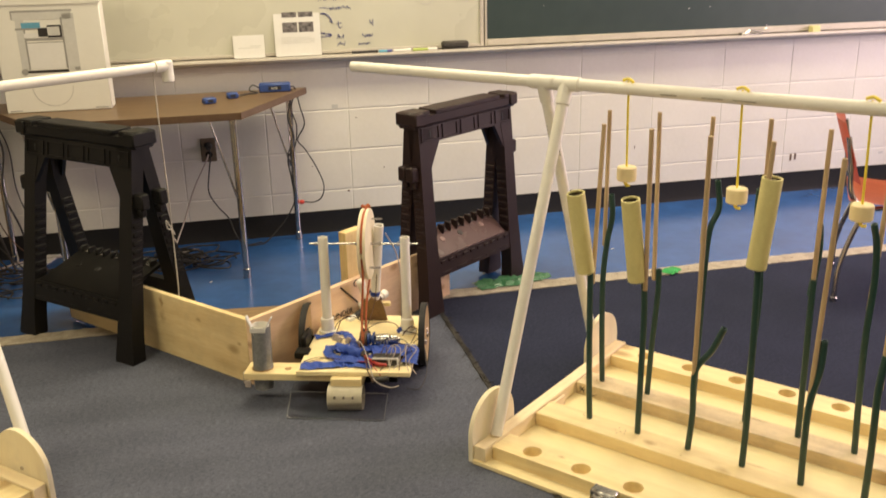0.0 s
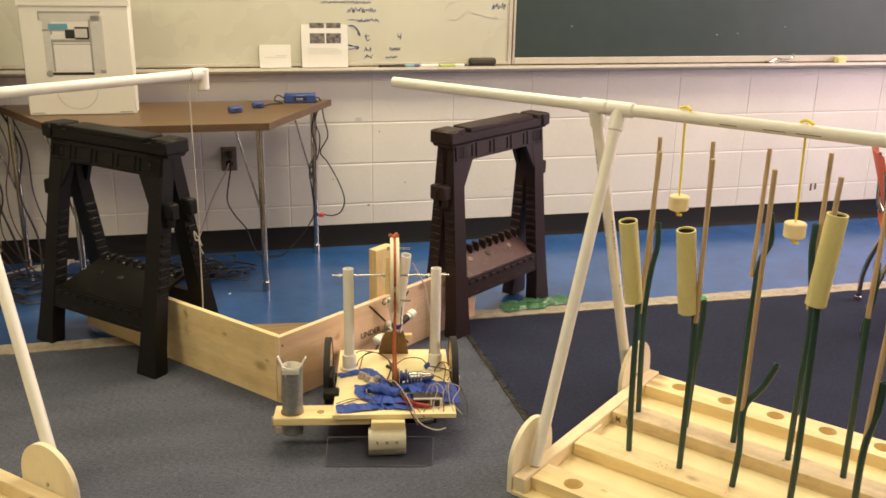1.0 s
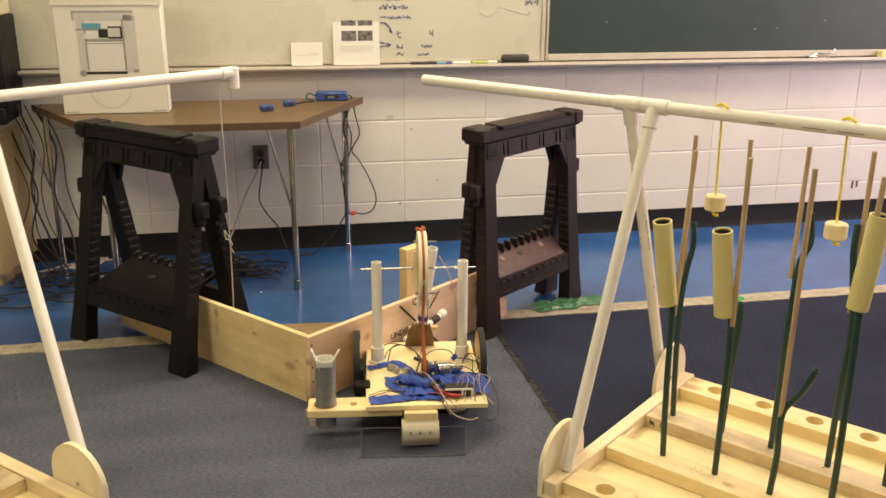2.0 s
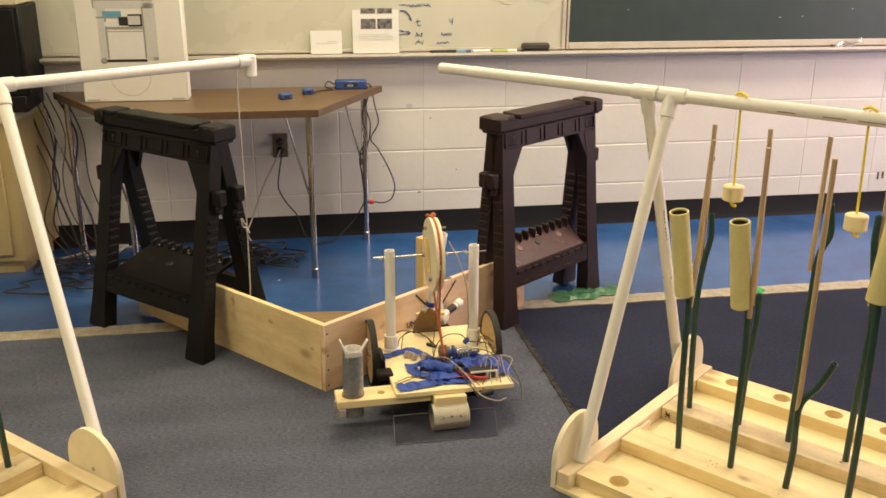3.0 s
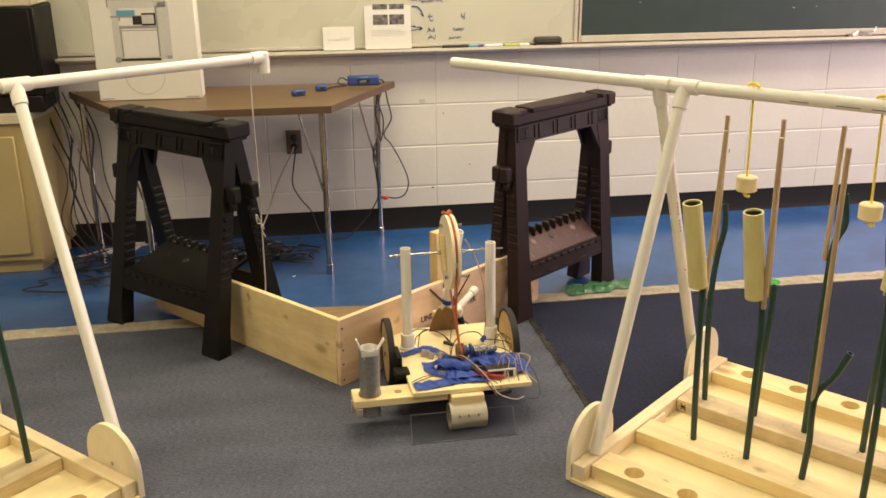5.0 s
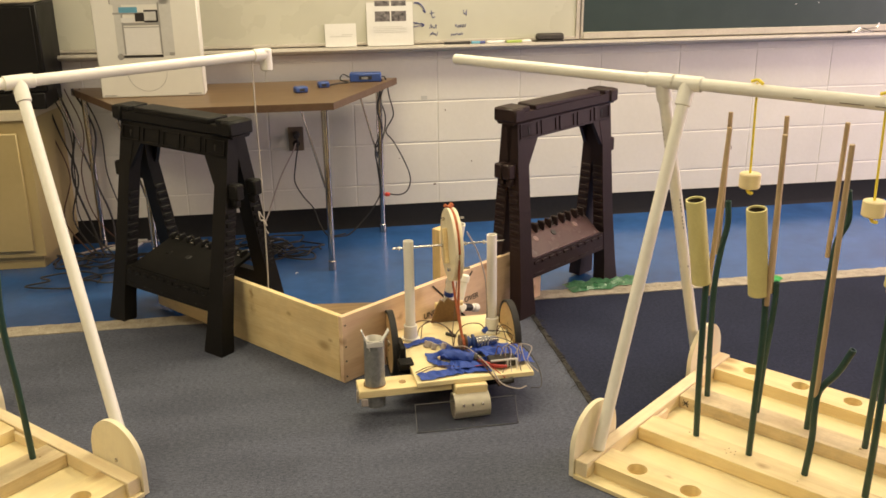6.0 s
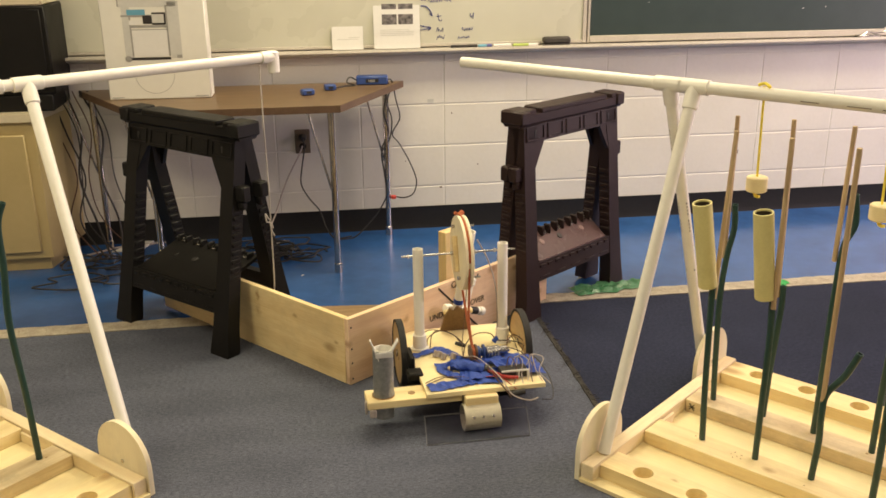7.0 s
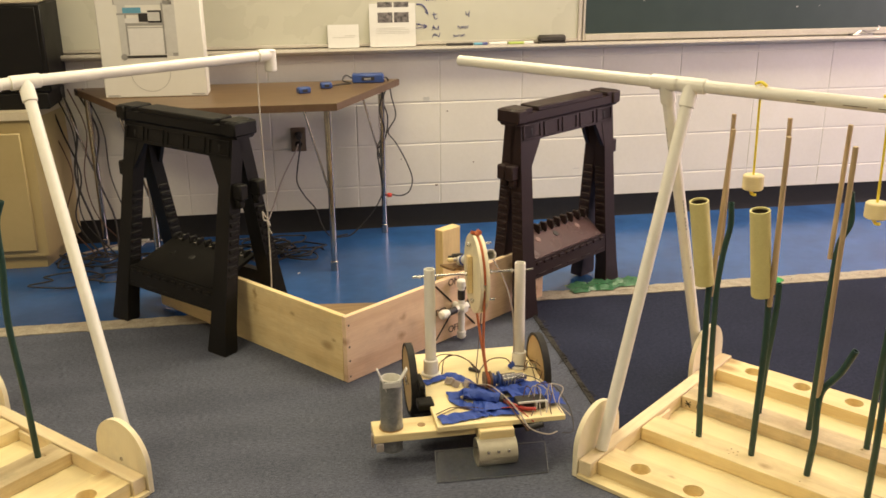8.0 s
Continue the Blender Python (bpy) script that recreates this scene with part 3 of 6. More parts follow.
# papers and markers on the tray
poster = thing("printed_sheet", pose(0.592, WALL_Y - 0.040, 0.882, -6), "white printed sheet with four dark photos", "paper")
bm = B()
box(bm, -0.108, 0.108, -0.0005, 0.0005, 0, 0.28)
part("sheet", bm, PAPER, poster)
for ix in (-0.034, 0.042):
    for iz in (0.132, 0.201):
        bm = B()
        box(bm, ix - 0.0345, ix + 0.0345, -0.0012, -0.0006, iz - 0.022, iz + 0.024)
        part("photo", bm, PHOTO, poster, "dark printed photo")
bm = B()
for k in range(4):
    box(bm, -0.078, 0.078 - 0.02 * (k == 3), -0.0012, -0.0006, 0.060 + 0.008 * k, 0.063 + 0.008 * k)
part("caption_bars", bm, INK_LIGHT, poster, "illegible grey text lines")
note = thing("note_card", pose(0.362, WALL_Y - 0.038, 0.882, -8), "small white note card leaning on the tray", "paper")
bm = B()
box(bm, -0.072, 0.072, -0.0005, 0.0005, 0, 0.105)
part("sheet", bm, PAPER, note)
bm = B()
for k, (a, b) in enumerate(((-0.05, -0.01), (0.005, 0.055), (-0.02, 0.05))):
    box(bm, a, b, -0.0012, -0.0006, 0.045 + 0.008 * (k % 2), 0.049 + 0.008 * (k % 2))
part("text_bars", bm, INK_LIGHT, note)


def marker(x, length, mat, label, barrel=PAPER):
    mk = thing("marker_pen", pose(x, WALL_Y - 0.058, 0.8865), label, "marker", "markers on the tray")
    bm = B()
    rod(bm, (0, 0, 0), (length * 0.62, 0, 0), 0.008, 10)
    part("barrel", bm, barrel, mk)
    bm = B()
    rod(bm, (length * 0.62, 0, 0), (length, 0, 0), 0.0088, 10)
    part("cap", bm, mat, mk, "coloured cap")


for x, ln, mt, lb, br in ((0.842, 0.125, INK_BLACK, "black marker pen on the tray", INK_BLACK), (0.972, 0.065, INK_BLUE, "blue marker pen on the tray", INK_CYAN),
                      (1.045, 0.085, PAPER, "white marker pen on the tray", PAPER), (1.140, 0.12, PAPER, "green marker pen on the tray", GREEN_CAP)):
    marker(x, ln, mt, lb, br)
er = thing("board_eraser", pose(1.352, WALL_Y - 0.052, 0.879), "black felt whiteboard eraser on the tray", "eraser")
bm = B()
box(bm, -0.066, 0.066, -0.022, 0.022, 0.010, 0.042, 0.008)
part("grip", bm, FELT, er)
bm = B()
box(bm, -0.064, 0.064, -0.021, 0.021, 0.0, 0.0105, 0.002)
part("felt", bm, FELT, er)
bm = B()
box(bm, 3.31, 3.36, WALL_Y - 0.075, WALL_Y - 0.035, 0.8785, 0.915, 0.004)
solid("sticky_pad", bm, YELLOW_TUBE, "small yellow sticky pad on the tray", "sticky notes")
bm = B()
sweep(bm, [(2.93, WALL_Y - 0.05, 0.89), (2.96, WALL_Y - 0.05, 0.905), (3.0, WALL_Y - 0.05, 0.90), (3.05, WALL_Y - 0.05, 0.91), (3.05, WALL_Y - 0.05, 0.93)], 0.004, 6, 5)
box(bm, 2.90, 3.02, WALL_Y - 0.07, WALL_Y - 0.03, 0.881, 0.893, 0.002)
solid("chalk_holder", bm, STEEL, "metal chalk holder on the tray", "chalk holder")


# scraps on the blue floor
for x, y, rz, s in ((0.74, 3.75, 20, 0.011), (0.10, 3.70, 50, 0.007), (1.95, 3.62, 10, 0.009)):
    bm = B()
    box(bm, -s, s, -s * 0.4, s * 0.4, 0, 0.002, 0.0005)
    solid("paper_scrap", bm, PAPER, "tiny white paper scrap on the blue floor", "scrap", group="floor scraps", m=pose(x, y, -0.012, 0, 0, rz))

bm = B()
slab(bm, [(-0.785, 4.16, -0.0115), (-0.655, 4.15, -0.0115), (-0.61, 4.28, -0.0115), (-0.68, 4.285, -0.0115)], [(-0.785, 4.16, -0.006), (-0.655, 4.15, -0.006), (-0.61, 4.28, -0.002), (-0.68, 4.285, -0.002)])
solid("card_offcut", bm, CARDBOARD, "pale card offcut lying on the blue floor", "card")

# power outlet with a plug and its cord
out = thing("power_outlet", pose(0.128, WALL_Y, 0.452), "brown wall power outlet with a black plug", "outlet")
bm = B()
box(bm, -0.036, 0.036, -0.008, 0, -0.058, 0.058, 0.003)
part("cover_plate", bm, material("brown_plate", (0.16, 0.12, 0.085), (0.12, 0.09, 0.06), 0.4), out)
bm = B()
for zz in (-0.022, 0.022):
    rod(bm, (0, -0.008, zz), (0, -0.010, zz), 0.017, 14)
part("socket", bm, BLACK_PL, out)
plug = new("power_cord")
plug.parent = out
plug.matrix_parent_inverse = out.matrix_basis.inverted()
bm = B()
rod(bm, (0.13, WALL_Y - 0.010, 0.475), (0.13, WALL_Y - 0.045, 0.47), 0.018, 12, 0.013)
part("plug", bm, WIRE_K, plug)
bm = B()
sweep(bm, [(0.13, WALL_Y - 0.045, 0.47), (0.136, WALL_Y - 0.05, 0.435), (0.118, WALL_Y - 0.03, 0.331), (0.110, WALL_Y - 0.03, 0.248), (0.144, WALL_Y - 0.03, 0.175),
           (0.192, WALL_Y - 0.03, 0.109), (0.22, WALL_Y - 0.06, 0.03), (0.26, WALL_Y - 0.12, -0.007), (0.34, WALL_Y - 0.10, -0.007)], 0.0034, 8, 8)
part("cable", bm, WIRE_K, plug)
plug2 = new("power_cord")
plug2.parent = out
plug2.matrix_parent_inverse = out.matrix_basis.inverted()
bm = B()
sweep(bm, [(0.125, WALL_Y - 0.012, 0.43), (0.11, WALL_Y - 0.05, 0.40), (0.04, WALL_Y - 0.06, 0.27), (-0.03, WALL_Y - 0.1, 0.10), (-0.10, WALL_Y - 0.25, 0.0), (-0.22, WALL_Y - 0.3, -0.007)], 0.004, 8, 8)
part("cable", bm, WIRE_W, plug2)

# ---- trapezoid table ----
tab = thing("trapezoid_table", pose(-0.15, 4.24, 0), "brown laminate trapezoid school table with chrome legs", "table")
TOP = [(-0.70, 0.0), (-0.36, -0.607), (0.440, -0.607), (0.76, 0.0)]
bm = B()
prism(bm, TOP, 2, 0.705, 0.735)
part("tabletop", bm, LAMINATE, tab)
bm = B()
for a, b in zip(TOP, TOP[1:] + TOP[:1]):
    d = (Vector(b) - Vector(a)).normalized()
    nrm = Vector((d.y, -d.x)) * -1
    if nrm.dot(Vector(a) - Vector((0, -0.3))) < 0:
        nrm = -nrm
    q = [a, b, (b[0] + nrm.x * 0.004, b[1] + nrm.y * 0.004), (a[0] + nrm.x * 0.004, a[1] + nrm.y * 0.004)]
    prism(bm, q, 2, 0.7055, 0.7345)
part("edge_band", bm, EDGE_BAND, tab, "dark brown edge band")
bm = B()
box(bm, -0.45, 0.45, -0.05, -0.03, 0.66, 0.7045)
part("apron", bm, BLACK_PL, tab)
for lx, ly in ((0.407, -0.526), (0.674, -0.03), (-0.33, -0.526), (-0.645, -0.03)):
    bm = B()
    rod(bm, (lx, ly, 0.03), (lx, ly, 0.705), 0.013, 12, 0.016)
    for sx in (-1,):
        rod(bm, (lx - 0.10, ly + (0.03 if ly < -0.3 else -0.03), 0.705), (lx - 0.012, ly, 0.36), 0.005, 8)
    rod(bm, (lx, ly, -0.012), (lx, ly, 0.032), 0.0165, 12)
    part("leg", bm, CHROME, tab, "chrome tubular leg")

# carton on the table
carton = thing("printed_carton", pose(-0.449, 3.934, 0.735, 0, 0, -1) @ Matrix.Scale(0.965, 4), "tall white printed carton standing on the table", "box")
bm = B()
box(bm, -0.218, 0.218, 0.0, 0.11, 0, 0.56, 0.004)
part("body", bm, CARDBOARD, carton)
bm = B()
prism(bm, [(-0.222, 0.455), (0.222, 0.455), (0.222, 0.562), (-0.222, 0.562)], 1, -0.0035, -0.0005)
box(bm, -0.222, 0.222, -0.002, 0.114, 0.5605, 0.5635, 0.001)
part("lid", bm, CARDBOARD, carton, "white overlapping lid")
for k, w in enumerate((0.026, 0.024, 0.024, 0.020)):
    x = -0.055 + 0.03 * k
    bm = B()
    box(bm, x, x + w, -0.0046, -0.0038, 0.487, 0.515 + 0.012 * (k in (1, 3)))
    part("brand_bar", bm, INK_BLACK, carton, "black printed letter as a bar")


def printed(name, mat, label, *rects):
    """Flat print on the front of the carton: rectangles (x0, x1, z0, z1) and their lift."""
    for x0, x1, z0, z1, lift in rects:
        bm = B()
        box(bm, x0, x1, -0.0006 - lift, 0.0003, z0, z1)
        part(name, bm, mat, carton, label)


printed("printed_body", INK_LIGHT, "light grey printed machine body", (-0.136, 0.100, 0.392, 0.424, 0), (-0.128, -0.094, 0.178, 0.392, 0), (0.062, 0.109, 0.176, 0.415, 0), (-0.004, 0.052, 0.326, 0.362, 0.0004))
printed("printed_frame", INK_GREY, "dark grey printed outline", (-0.143, 0.104, 0.424, 0.433, 0), (-0.143, -0.137, 0.395, 0.426, 0), (-0.100, -0.093, 0.185, 0.372, 0.0003), (0.053, 0.061, 0.185, 0.400, 0.0003), (-0.132, 0.050, 0.352, 0.360, 0.0002),
        (-0.094, 0.053, 0.306, 0.317, 0.0002), (-0.094, 0.056, 0.296, 0.300, 0.0002), (0.086, 0.108, 0.176, 0.190, 0.0004), (-0.205, -0.155, 0.008, 0.012, 0), (0.150, 0.205, 0.008, 0.012, 0))
printed("printed_bed", PAPER, "", (-0.092, 0.052, 0.186, 0.296, 0.0002), (-0.100, -0.044, 0.319, 0.338, 0.0004))
printed("printed_cartridge", INK_CYAN, "cyan printed cartridge", (-0.106, -0.030, 0.359, 0.382, 0.0005))
printed("printed_head", INK_BLACK, "", (-0.042, -0.004, 0.322, 0.357, 0.0006), (-0.004, 0.052, 0.362, 0.369, 0.0006), (0.046, 0.053, 0.322, 0.366, 0.0006), (-0.004, 0.052, 0.318, 0.325, 0.0006), (-0.110, 0.060, 0.170, 0.181, 0.0003))
bm = B()
rod(bm, (-0.118, -0.0010, 0.176), (-0.118, 0.0003, 0.176), 0.014, 14)
part("printed_wheel", bm, INK_GREY, carton)
bm = B()
sweep(bm, [(-0.016 - 0.083 * math.cos(a * math.pi / 12), 0.0, 0.108 - 0.083 * math.sin(a * math.pi / 12)) for a in range(13)], 0.0010, 5, 3)
part("printed_arc", bm, INK_GREY, carton)

# ---- small devices on the table ----


def device(x, y, rz, sx, sy, sz, label):
    dv = thing("blue_sensor", pose(x, y, 0.735, 0, 0, rz), label, "device")
    bm = B()
    box(bm, -sx / 2, sx / 2, -sy / 2, sy / 2, 0, sz, 0.005)
    part("case", bm, BLUE_PL, dv)
    bm = B()
    box(bm, -sx / 5, sx / 5, -sy / 2 - 0.001, -sy / 2 + 0.003, sz * 0.3, sz * 0.7)
    part("port", bm, WIRE_K, dv)
    return dv


device(0.165, 3.915, 20, 0.055, 0.04, 0.026, "small blue plastic sensor on the table")
device(0.265, 4.03, 10, 0.05, 0.04, 0.026, "small blue plastic sensor beside a cord")
adapter = device(0.462, 4.165, -4, 0.145, 0.055, 0.040, "blue power adapter at the table edge")
bm = B()
box(bm, -0.018, 0.012, -0.0285, -0.0275, 0.013, 0.024)
part("sticker", bm, PAPER, adapter, "white sticker")
cords = thing("adapter_cords", pose(0, 0, 0), "black cords hanging over the table edge", "cord")
for pts in ([(0.53, 4.165, 0.755), (0.555, 4.19, 0.742), (0.573, 4.2, 0.653), (0.589, 4.2, 0.567), (0.552, 4.2, 0.493), (0.585, 4.2, 0.442), (0.632, 4.2, 0.352), (0.663, 4.2, 0.261), (0.648, 4.2, 0.197), (0.606, 4.2, 0.176), (0.552, 4.2, 0.184)],
            [(0.53, 4.15, 0.75), (0.545, 4.17, 0.71), (0.532, 4.2, 0.641), (0.551, 4.2, 0.56), (0.538, 4.2, 0.466), (0.498, 4.2, 0.40), (0.511, 4.2, 0.302), (0.519, 4.2, 0.203), (0.48, 4.2, 0.12), (0.423, 4.2, 0.051), (0.351, 4.18, -0.007), (0.27, 4.16, -0.007)],
            [(0.52, 4.15, 0.75), (0.53, 4.16, 0.70), (0.512, 4.18, 0.60), (0.535, 4.2, 0.50), (0.50, 4.2, 0.42), (0.508, 4.2, 0.30), (0.525, 4.2, 0.18)],
            [(0.39, 4.165, 0.755), (0.36, 4.16, 0.77), (0.345, 4.14, 0.750), (0.38, 4.12, 0.7395), (0.33, 4.10, 0.7395), (0.29, 4.04, 0.742)]):
    bm = B()
    sweep(bm, pts, 0.0032, 6, 8)
    part("cord", bm, WIRE_K, cords)
bm = B()
box(bm, 0.538, 0.562, 4.19, 4.21, 0.172, 0.190, 0.004)
part("tag", bm, RED, cords, "small red tag")

# ---- cabinet, computer and cables ----
cab = thing("base_cabinet", pose(-0.985, 3.95, 0), "cream laminate base cabinet in the corner", "cabinet")
bm = B()
prism(bm, [(-1.2, 0.0), (0.0, 0.0), (0.064, 0.345), (-1.2, 0.345)], 2, 0.05, 0.655)
prism(bm, [(-1.18, 0.03), (-0.02, 0.03), (0.035, 0.33), (-1.18, 0.33)], 2, -0.012, 0.0498)
part("body", bm, CABINET, cab)
for k in range(3):
    bm = B()
    box(bm, -0.415 - 0.385 * k, -0.04 - 0.385 * k, -0.018, -0.001, 0.08, 0.60, 0.004)
    part("door", bm, CABINET, cab)
bm = B()
prism(bm, [(-1.2, -0.02), (0.010, -0.02), (0.018, -0.012), (0.080, 0.345), (-1.2, 0.345)], 2, 0.656, 0.69)
part("worktop", bm, CABINET_TOP, cab, "pale worktop with rounded edge")
tower = thing("computer_tower", pose(-1.0, 3.99, 0.69), "black desktop computer tower on the cabinet", "computer")
bm = B()
box(bm, -0.20, 0.115, 0.0, 0.29, 0.07, 0.432, 0.006)
part("case", bm, BLACK_PL, tower)
bm = B()
box(bm, -0.19, 0.095, -0.006, -0.001, 0.09, 0.42, 0.003)
part("front_panel", bm, BLACK_PL, tower)
bm = B()
box(bm, -0.26, 0.100, 0.0, 0.28, 0.0, 0.069, 0.004)
part("base_unit", bm, BLACK_PL, tower)
bm = B()
box(bm, -1.21, -0.895, 4.0, 4.27, 1.1225, 1.23, 0.006)
solid("cream_box", bm, CABINET_TOP, "cream plastic box on the computer tower", "box")
tangle = thing("cable_bundle", pose(0, 0, 0), "tangle of black cables behind the cabinet", "cables")
rng = random.Random(8)
for k in range(7):
    x = -0.95 + 0.032 * k
    pts = [(x - 0.05, 4.2, 0.74), (x + rng.uniform(-0.02, 0.05), 4.2, 0.55), (x + rng.uniform(-0.03, 0.06), 4.17, 0.35), (x + rng.uniform(0, 0.09), 4.15, 0.15), (x + rng.uniform(0.02, 0.2), 4.05, -0.006)]
    bm = B()
    sweep(bm, pts, rng.uniform(0.003, 0.006), 6, 6)
    part("cable", bm, WIRE_K if k % 4 else WIRE_B, tangle)
coil = thing("floor_cables", pose(0, 0, -0.012), "coiled black cables on the blue floor", "cables")
for k in range(18):
    cx, cy = (rng.uniform(-0.14, 0.14), rng.uniform(3.85, 4.14)) if k < 11 else (rng.uniform(-0.95, -0.55), rng.uniform(3.6, 4.05))
    r0 = rng.uniform(0.05, 0.13)
    pts = [(cx + r0 * rng.uniform(0.4, 1.6) * math.cos(a), cy + r0 * rng.uniform(0.3, 1.0) * math.sin(a), 0.006 + rng.uniform(0, 0.05) * (0.4 + 0.6 * (k % 2))) for a in [i * 0.9 + k for i in range(9)]]
    bm = B()
    sweep(bm, pts, 0.0038, 6, 6)
    part("cable", bm, WIRE_K, coil)
bm = B()
sweep(bm, [(-0.60, 4.00, 0.006), (-0.35, 4.08, 0.008), (-0.12, 4.10, 0.006), (0.02, 4.17, 0.008)], 0.006, 6, 6)
part("cable", bm, WIRE_W, coil, "white cable")
bm = B()
sweep(bm, [(-0.95, 4.08, 0.006), (-0.853, 4.142, 0.006), (-0.77, 4.21, 0.006), (-0.641, 4.238, 0.006), (-0.499, 4.268, 0.006), (-0.40, 4.27, 0.006)], 0.005, 6, 5)
part("cable", bm, WIRE_W, coil, "white cable along the wall")

# ---- sawhorses ----


TRAY_MARK = material("worn_tray_mark", (0.30, 0.19, 0.18), (0.20, 0.13, 0.12), 0.3)


def sawhorse(m, plastic, tray, label, splay=0.154, rise=0.290, top=0.786):
    """A folding plastic sawhorse: notched top beam, two leg frames that splay, latches and a tool tray."""
    sh = thing("sawhorse", m, label, "sawhorse", "folding sawhorses")
    k = top - 0.786
    bm = B()
    prism(bm, [(-0.034, k + 0.725), (0.034, k + 0.725), (0.045, k + 0.738), (0.045, k + 0.768), (-0.045, k + 0.768), (-0.045, k + 0.738)], 0, -0.31, 0.31)
    for a, b in ((-0.31, -0.225), (-0.195, 0.205), (0.235, 0.31)):
        box(bm, a, b, -0.044, 0.044, k + 0.766, k + 0.786, 0.004)
    for a in (-0.316, 0.266):
        box(bm, a, a + 0.05, -0.052, 0.052, k + 0.735, k + 0.783, 0.005)
    part("top_beam", bm, plastic, sh)
    for side in (-1, 1):
        y_at = lambda z: side * (0.036 + (0.745 - z) / 0.745 * (splay - 0.036))
        bm = B()
        # header panel with raised ribs
        for x0, x1, z0, z1, proud in ((-0.285, 0.285, 0.672, 0.742, 0.0),):
            t0 = 0.018 + proud
            slab(bm, [(x0, y_at(z0) - side * 0.02, z0), (x1, y_at(z0) - side * 0.02, z0), (x1, y_at(z0) + side * (t0 - 0.018), z0), (x0, y_at(z0) + side * (t0 - 0.018), z0)],
                 [(x0, y_at(z1) - side * 0.02, z1), (x1, y_at(z1) - side * 0.02, z1), (x1, y_at(z1) + side * (t0 - 0.018), z1), (x0, y_at(z1) + side * (t0 - 0.018), z1)])
        for x0, x1 in ((-0.275, -0.175), (-0.155, -0.065), (-0.045, 0.045), (0.065, 0.155), (0.175, 0.275)):
            for a0, a1, c0, c1 in ((x0, x1, 0.679, 0.683), (x0, x1, 0.727, 0.731), (x0, x0 + 0.005, 0.683, 0.727), (x1 - 0.005, x1, 0.683, 0.727)):
                slab(bm, [(a0, y_at(c0) - 0.004, c0), (a1, y_at(c0) - 0.004, c0), (a1, y_at(c0) + 0.004, c0), (a0, y_at(c0) + 0.004, c0)],
                     [(a0, y_at(c1) - 0.004, c1), (a1, y_at(c1) - 0.004, c1), (a1, y_at(c1) + 0.004, c1), (a0, y_at(c1) + 0.004, c1)])
        hd = part("header", bm, plastic, sh)
        for x in (-0.225, 0.225):
            bm = B()
            rod(bm, (x, y_at(0.71), 0.71), (x, y_at(0.71) + side * 0.0014, 0.71), 0.007, 10)
            box(bm, x - 0.003, x + 0.003, y_at(0.70) - 0.0014, y_at(0.70) + 0.0014, 0.69, 0.71)
            part("keyhole", bm, WIRE_K, hd, "dark keyhole slot")
        for s in (-1, 1):
            bm = B()
            rows = [(0.742, 0.21, 0.286), (0.67, 0.212, 0.288), (0.575, 0.230, 0.290), (0.30, 0.230, 0.296), (0.09, 0.230, 0.306), (0.012, 0.224, 0.316), (0.0, 0.226, 0.314)]
            loops = []
            for z, xa, xb in rows:
                y = y_at(z)
                yo = y + side * (0.004 if z < 0.1 else 0.0)
                loops.append([bm.verts.new(p) for p in ((s * xa, y - side * 0.05, z), (s * xb, y - side * 0.05, z), (s * xb, yo, z), (s * xa, yo, z))])
            for p, q in zip(loops, loops[1:]):
                for i in range(4):
                    bm.faces.new((p[i], p[(i + 1) % 4], q[(i + 1) % 4], q[i]))
            bm.faces.new(loops[0])
            bm.faces.new(loops[-1])
            # grip ribs up the outer edge
            for k in range(9):
                z = 0.24 + 0.03 * k
                box(bm, s * 0.294 - 0.005, s * 0.294 + 0.005, y_at(z) - side * 0.025 - 0.02, y_at(z) - side * 0.025 + 0.02, z - 0.009, z + 0.009, 0.003)
                box(bm, s * 0.2295 - 0.003, s * 0.2295 + 0.003, y_at(z) - side * 0.025 - 0.022, y_at(z) - side * 0.025 + 0.022, z - 0.009, z + 0.009, 0.003)
            # stiffening fillet under the header
            slab(bm, [(s * 0.172, y_at(0.672) - side * 0.018, 0.672), (s * 0.226, y_at(0.672) - side * 0.018, 0.672), (s * 0.226, y_at(0.672) - side * 0.002, 0.672), (s * 0.172, y_at(0.672) - side * 0.002, 0.672)],
                 [(s * 0.228, y_at(0.575) - side * 0.018, 0.575), (s * 0.234, y_at(0.575) - side * 0.018, 0.575), (s * 0.234, y_at(0.575) - side * 0.002, 0.575), (s * 0.228, y_at(0.575) - side * 0.002, 0.575)])
            lg = part("leg", bm, plastic, sh)
            bm = B()
            box(bm, s * 0.308 - 0.022, s * 0.308 + 0.022, y_at(0.55) - side * 0.03 - 0.018, y_at(0.55) - side * 0.03 + 0.018, 0.535, 0.59, 0.005)
            box(bm, s * 0.302 - 0.014, s * 0.302 + 0.014, y_at(0.55) - side * 0.03 - 0.014, y_at(0.55) - side * 0.03 + 0.014, 0.505, 0.538, 0.006)
            part("latch", bm, plastic, lg, "protruding latch block")
        # lower rail of the frame
        bm = B()
        z0, z1 = 0.143, 0.215
        slab(bm, [(-0.235, y_at(z0) - side * 0.03, z0), (0.235, y_at(z0) - side * 0.03, z0), (0.235, y_at(z0), z0), (-0.235, y_at(z0), z0)],
             [(-0.235, y_at(z1) - side * 0.03, z1), (0.235, y_at(z1) - side * 0.03, z1), (0.235, y_at(z1), z1), (-0.235, y_at(z1), z1)])
        for k in range(10):
            x = -0.205 + 0.0455 * k
            box(bm, x - 0.014, x + 0.014, y_at(0.2) - 0.004, y_at(0.2) + 0.004, 0.194, 0.207, 0.002)
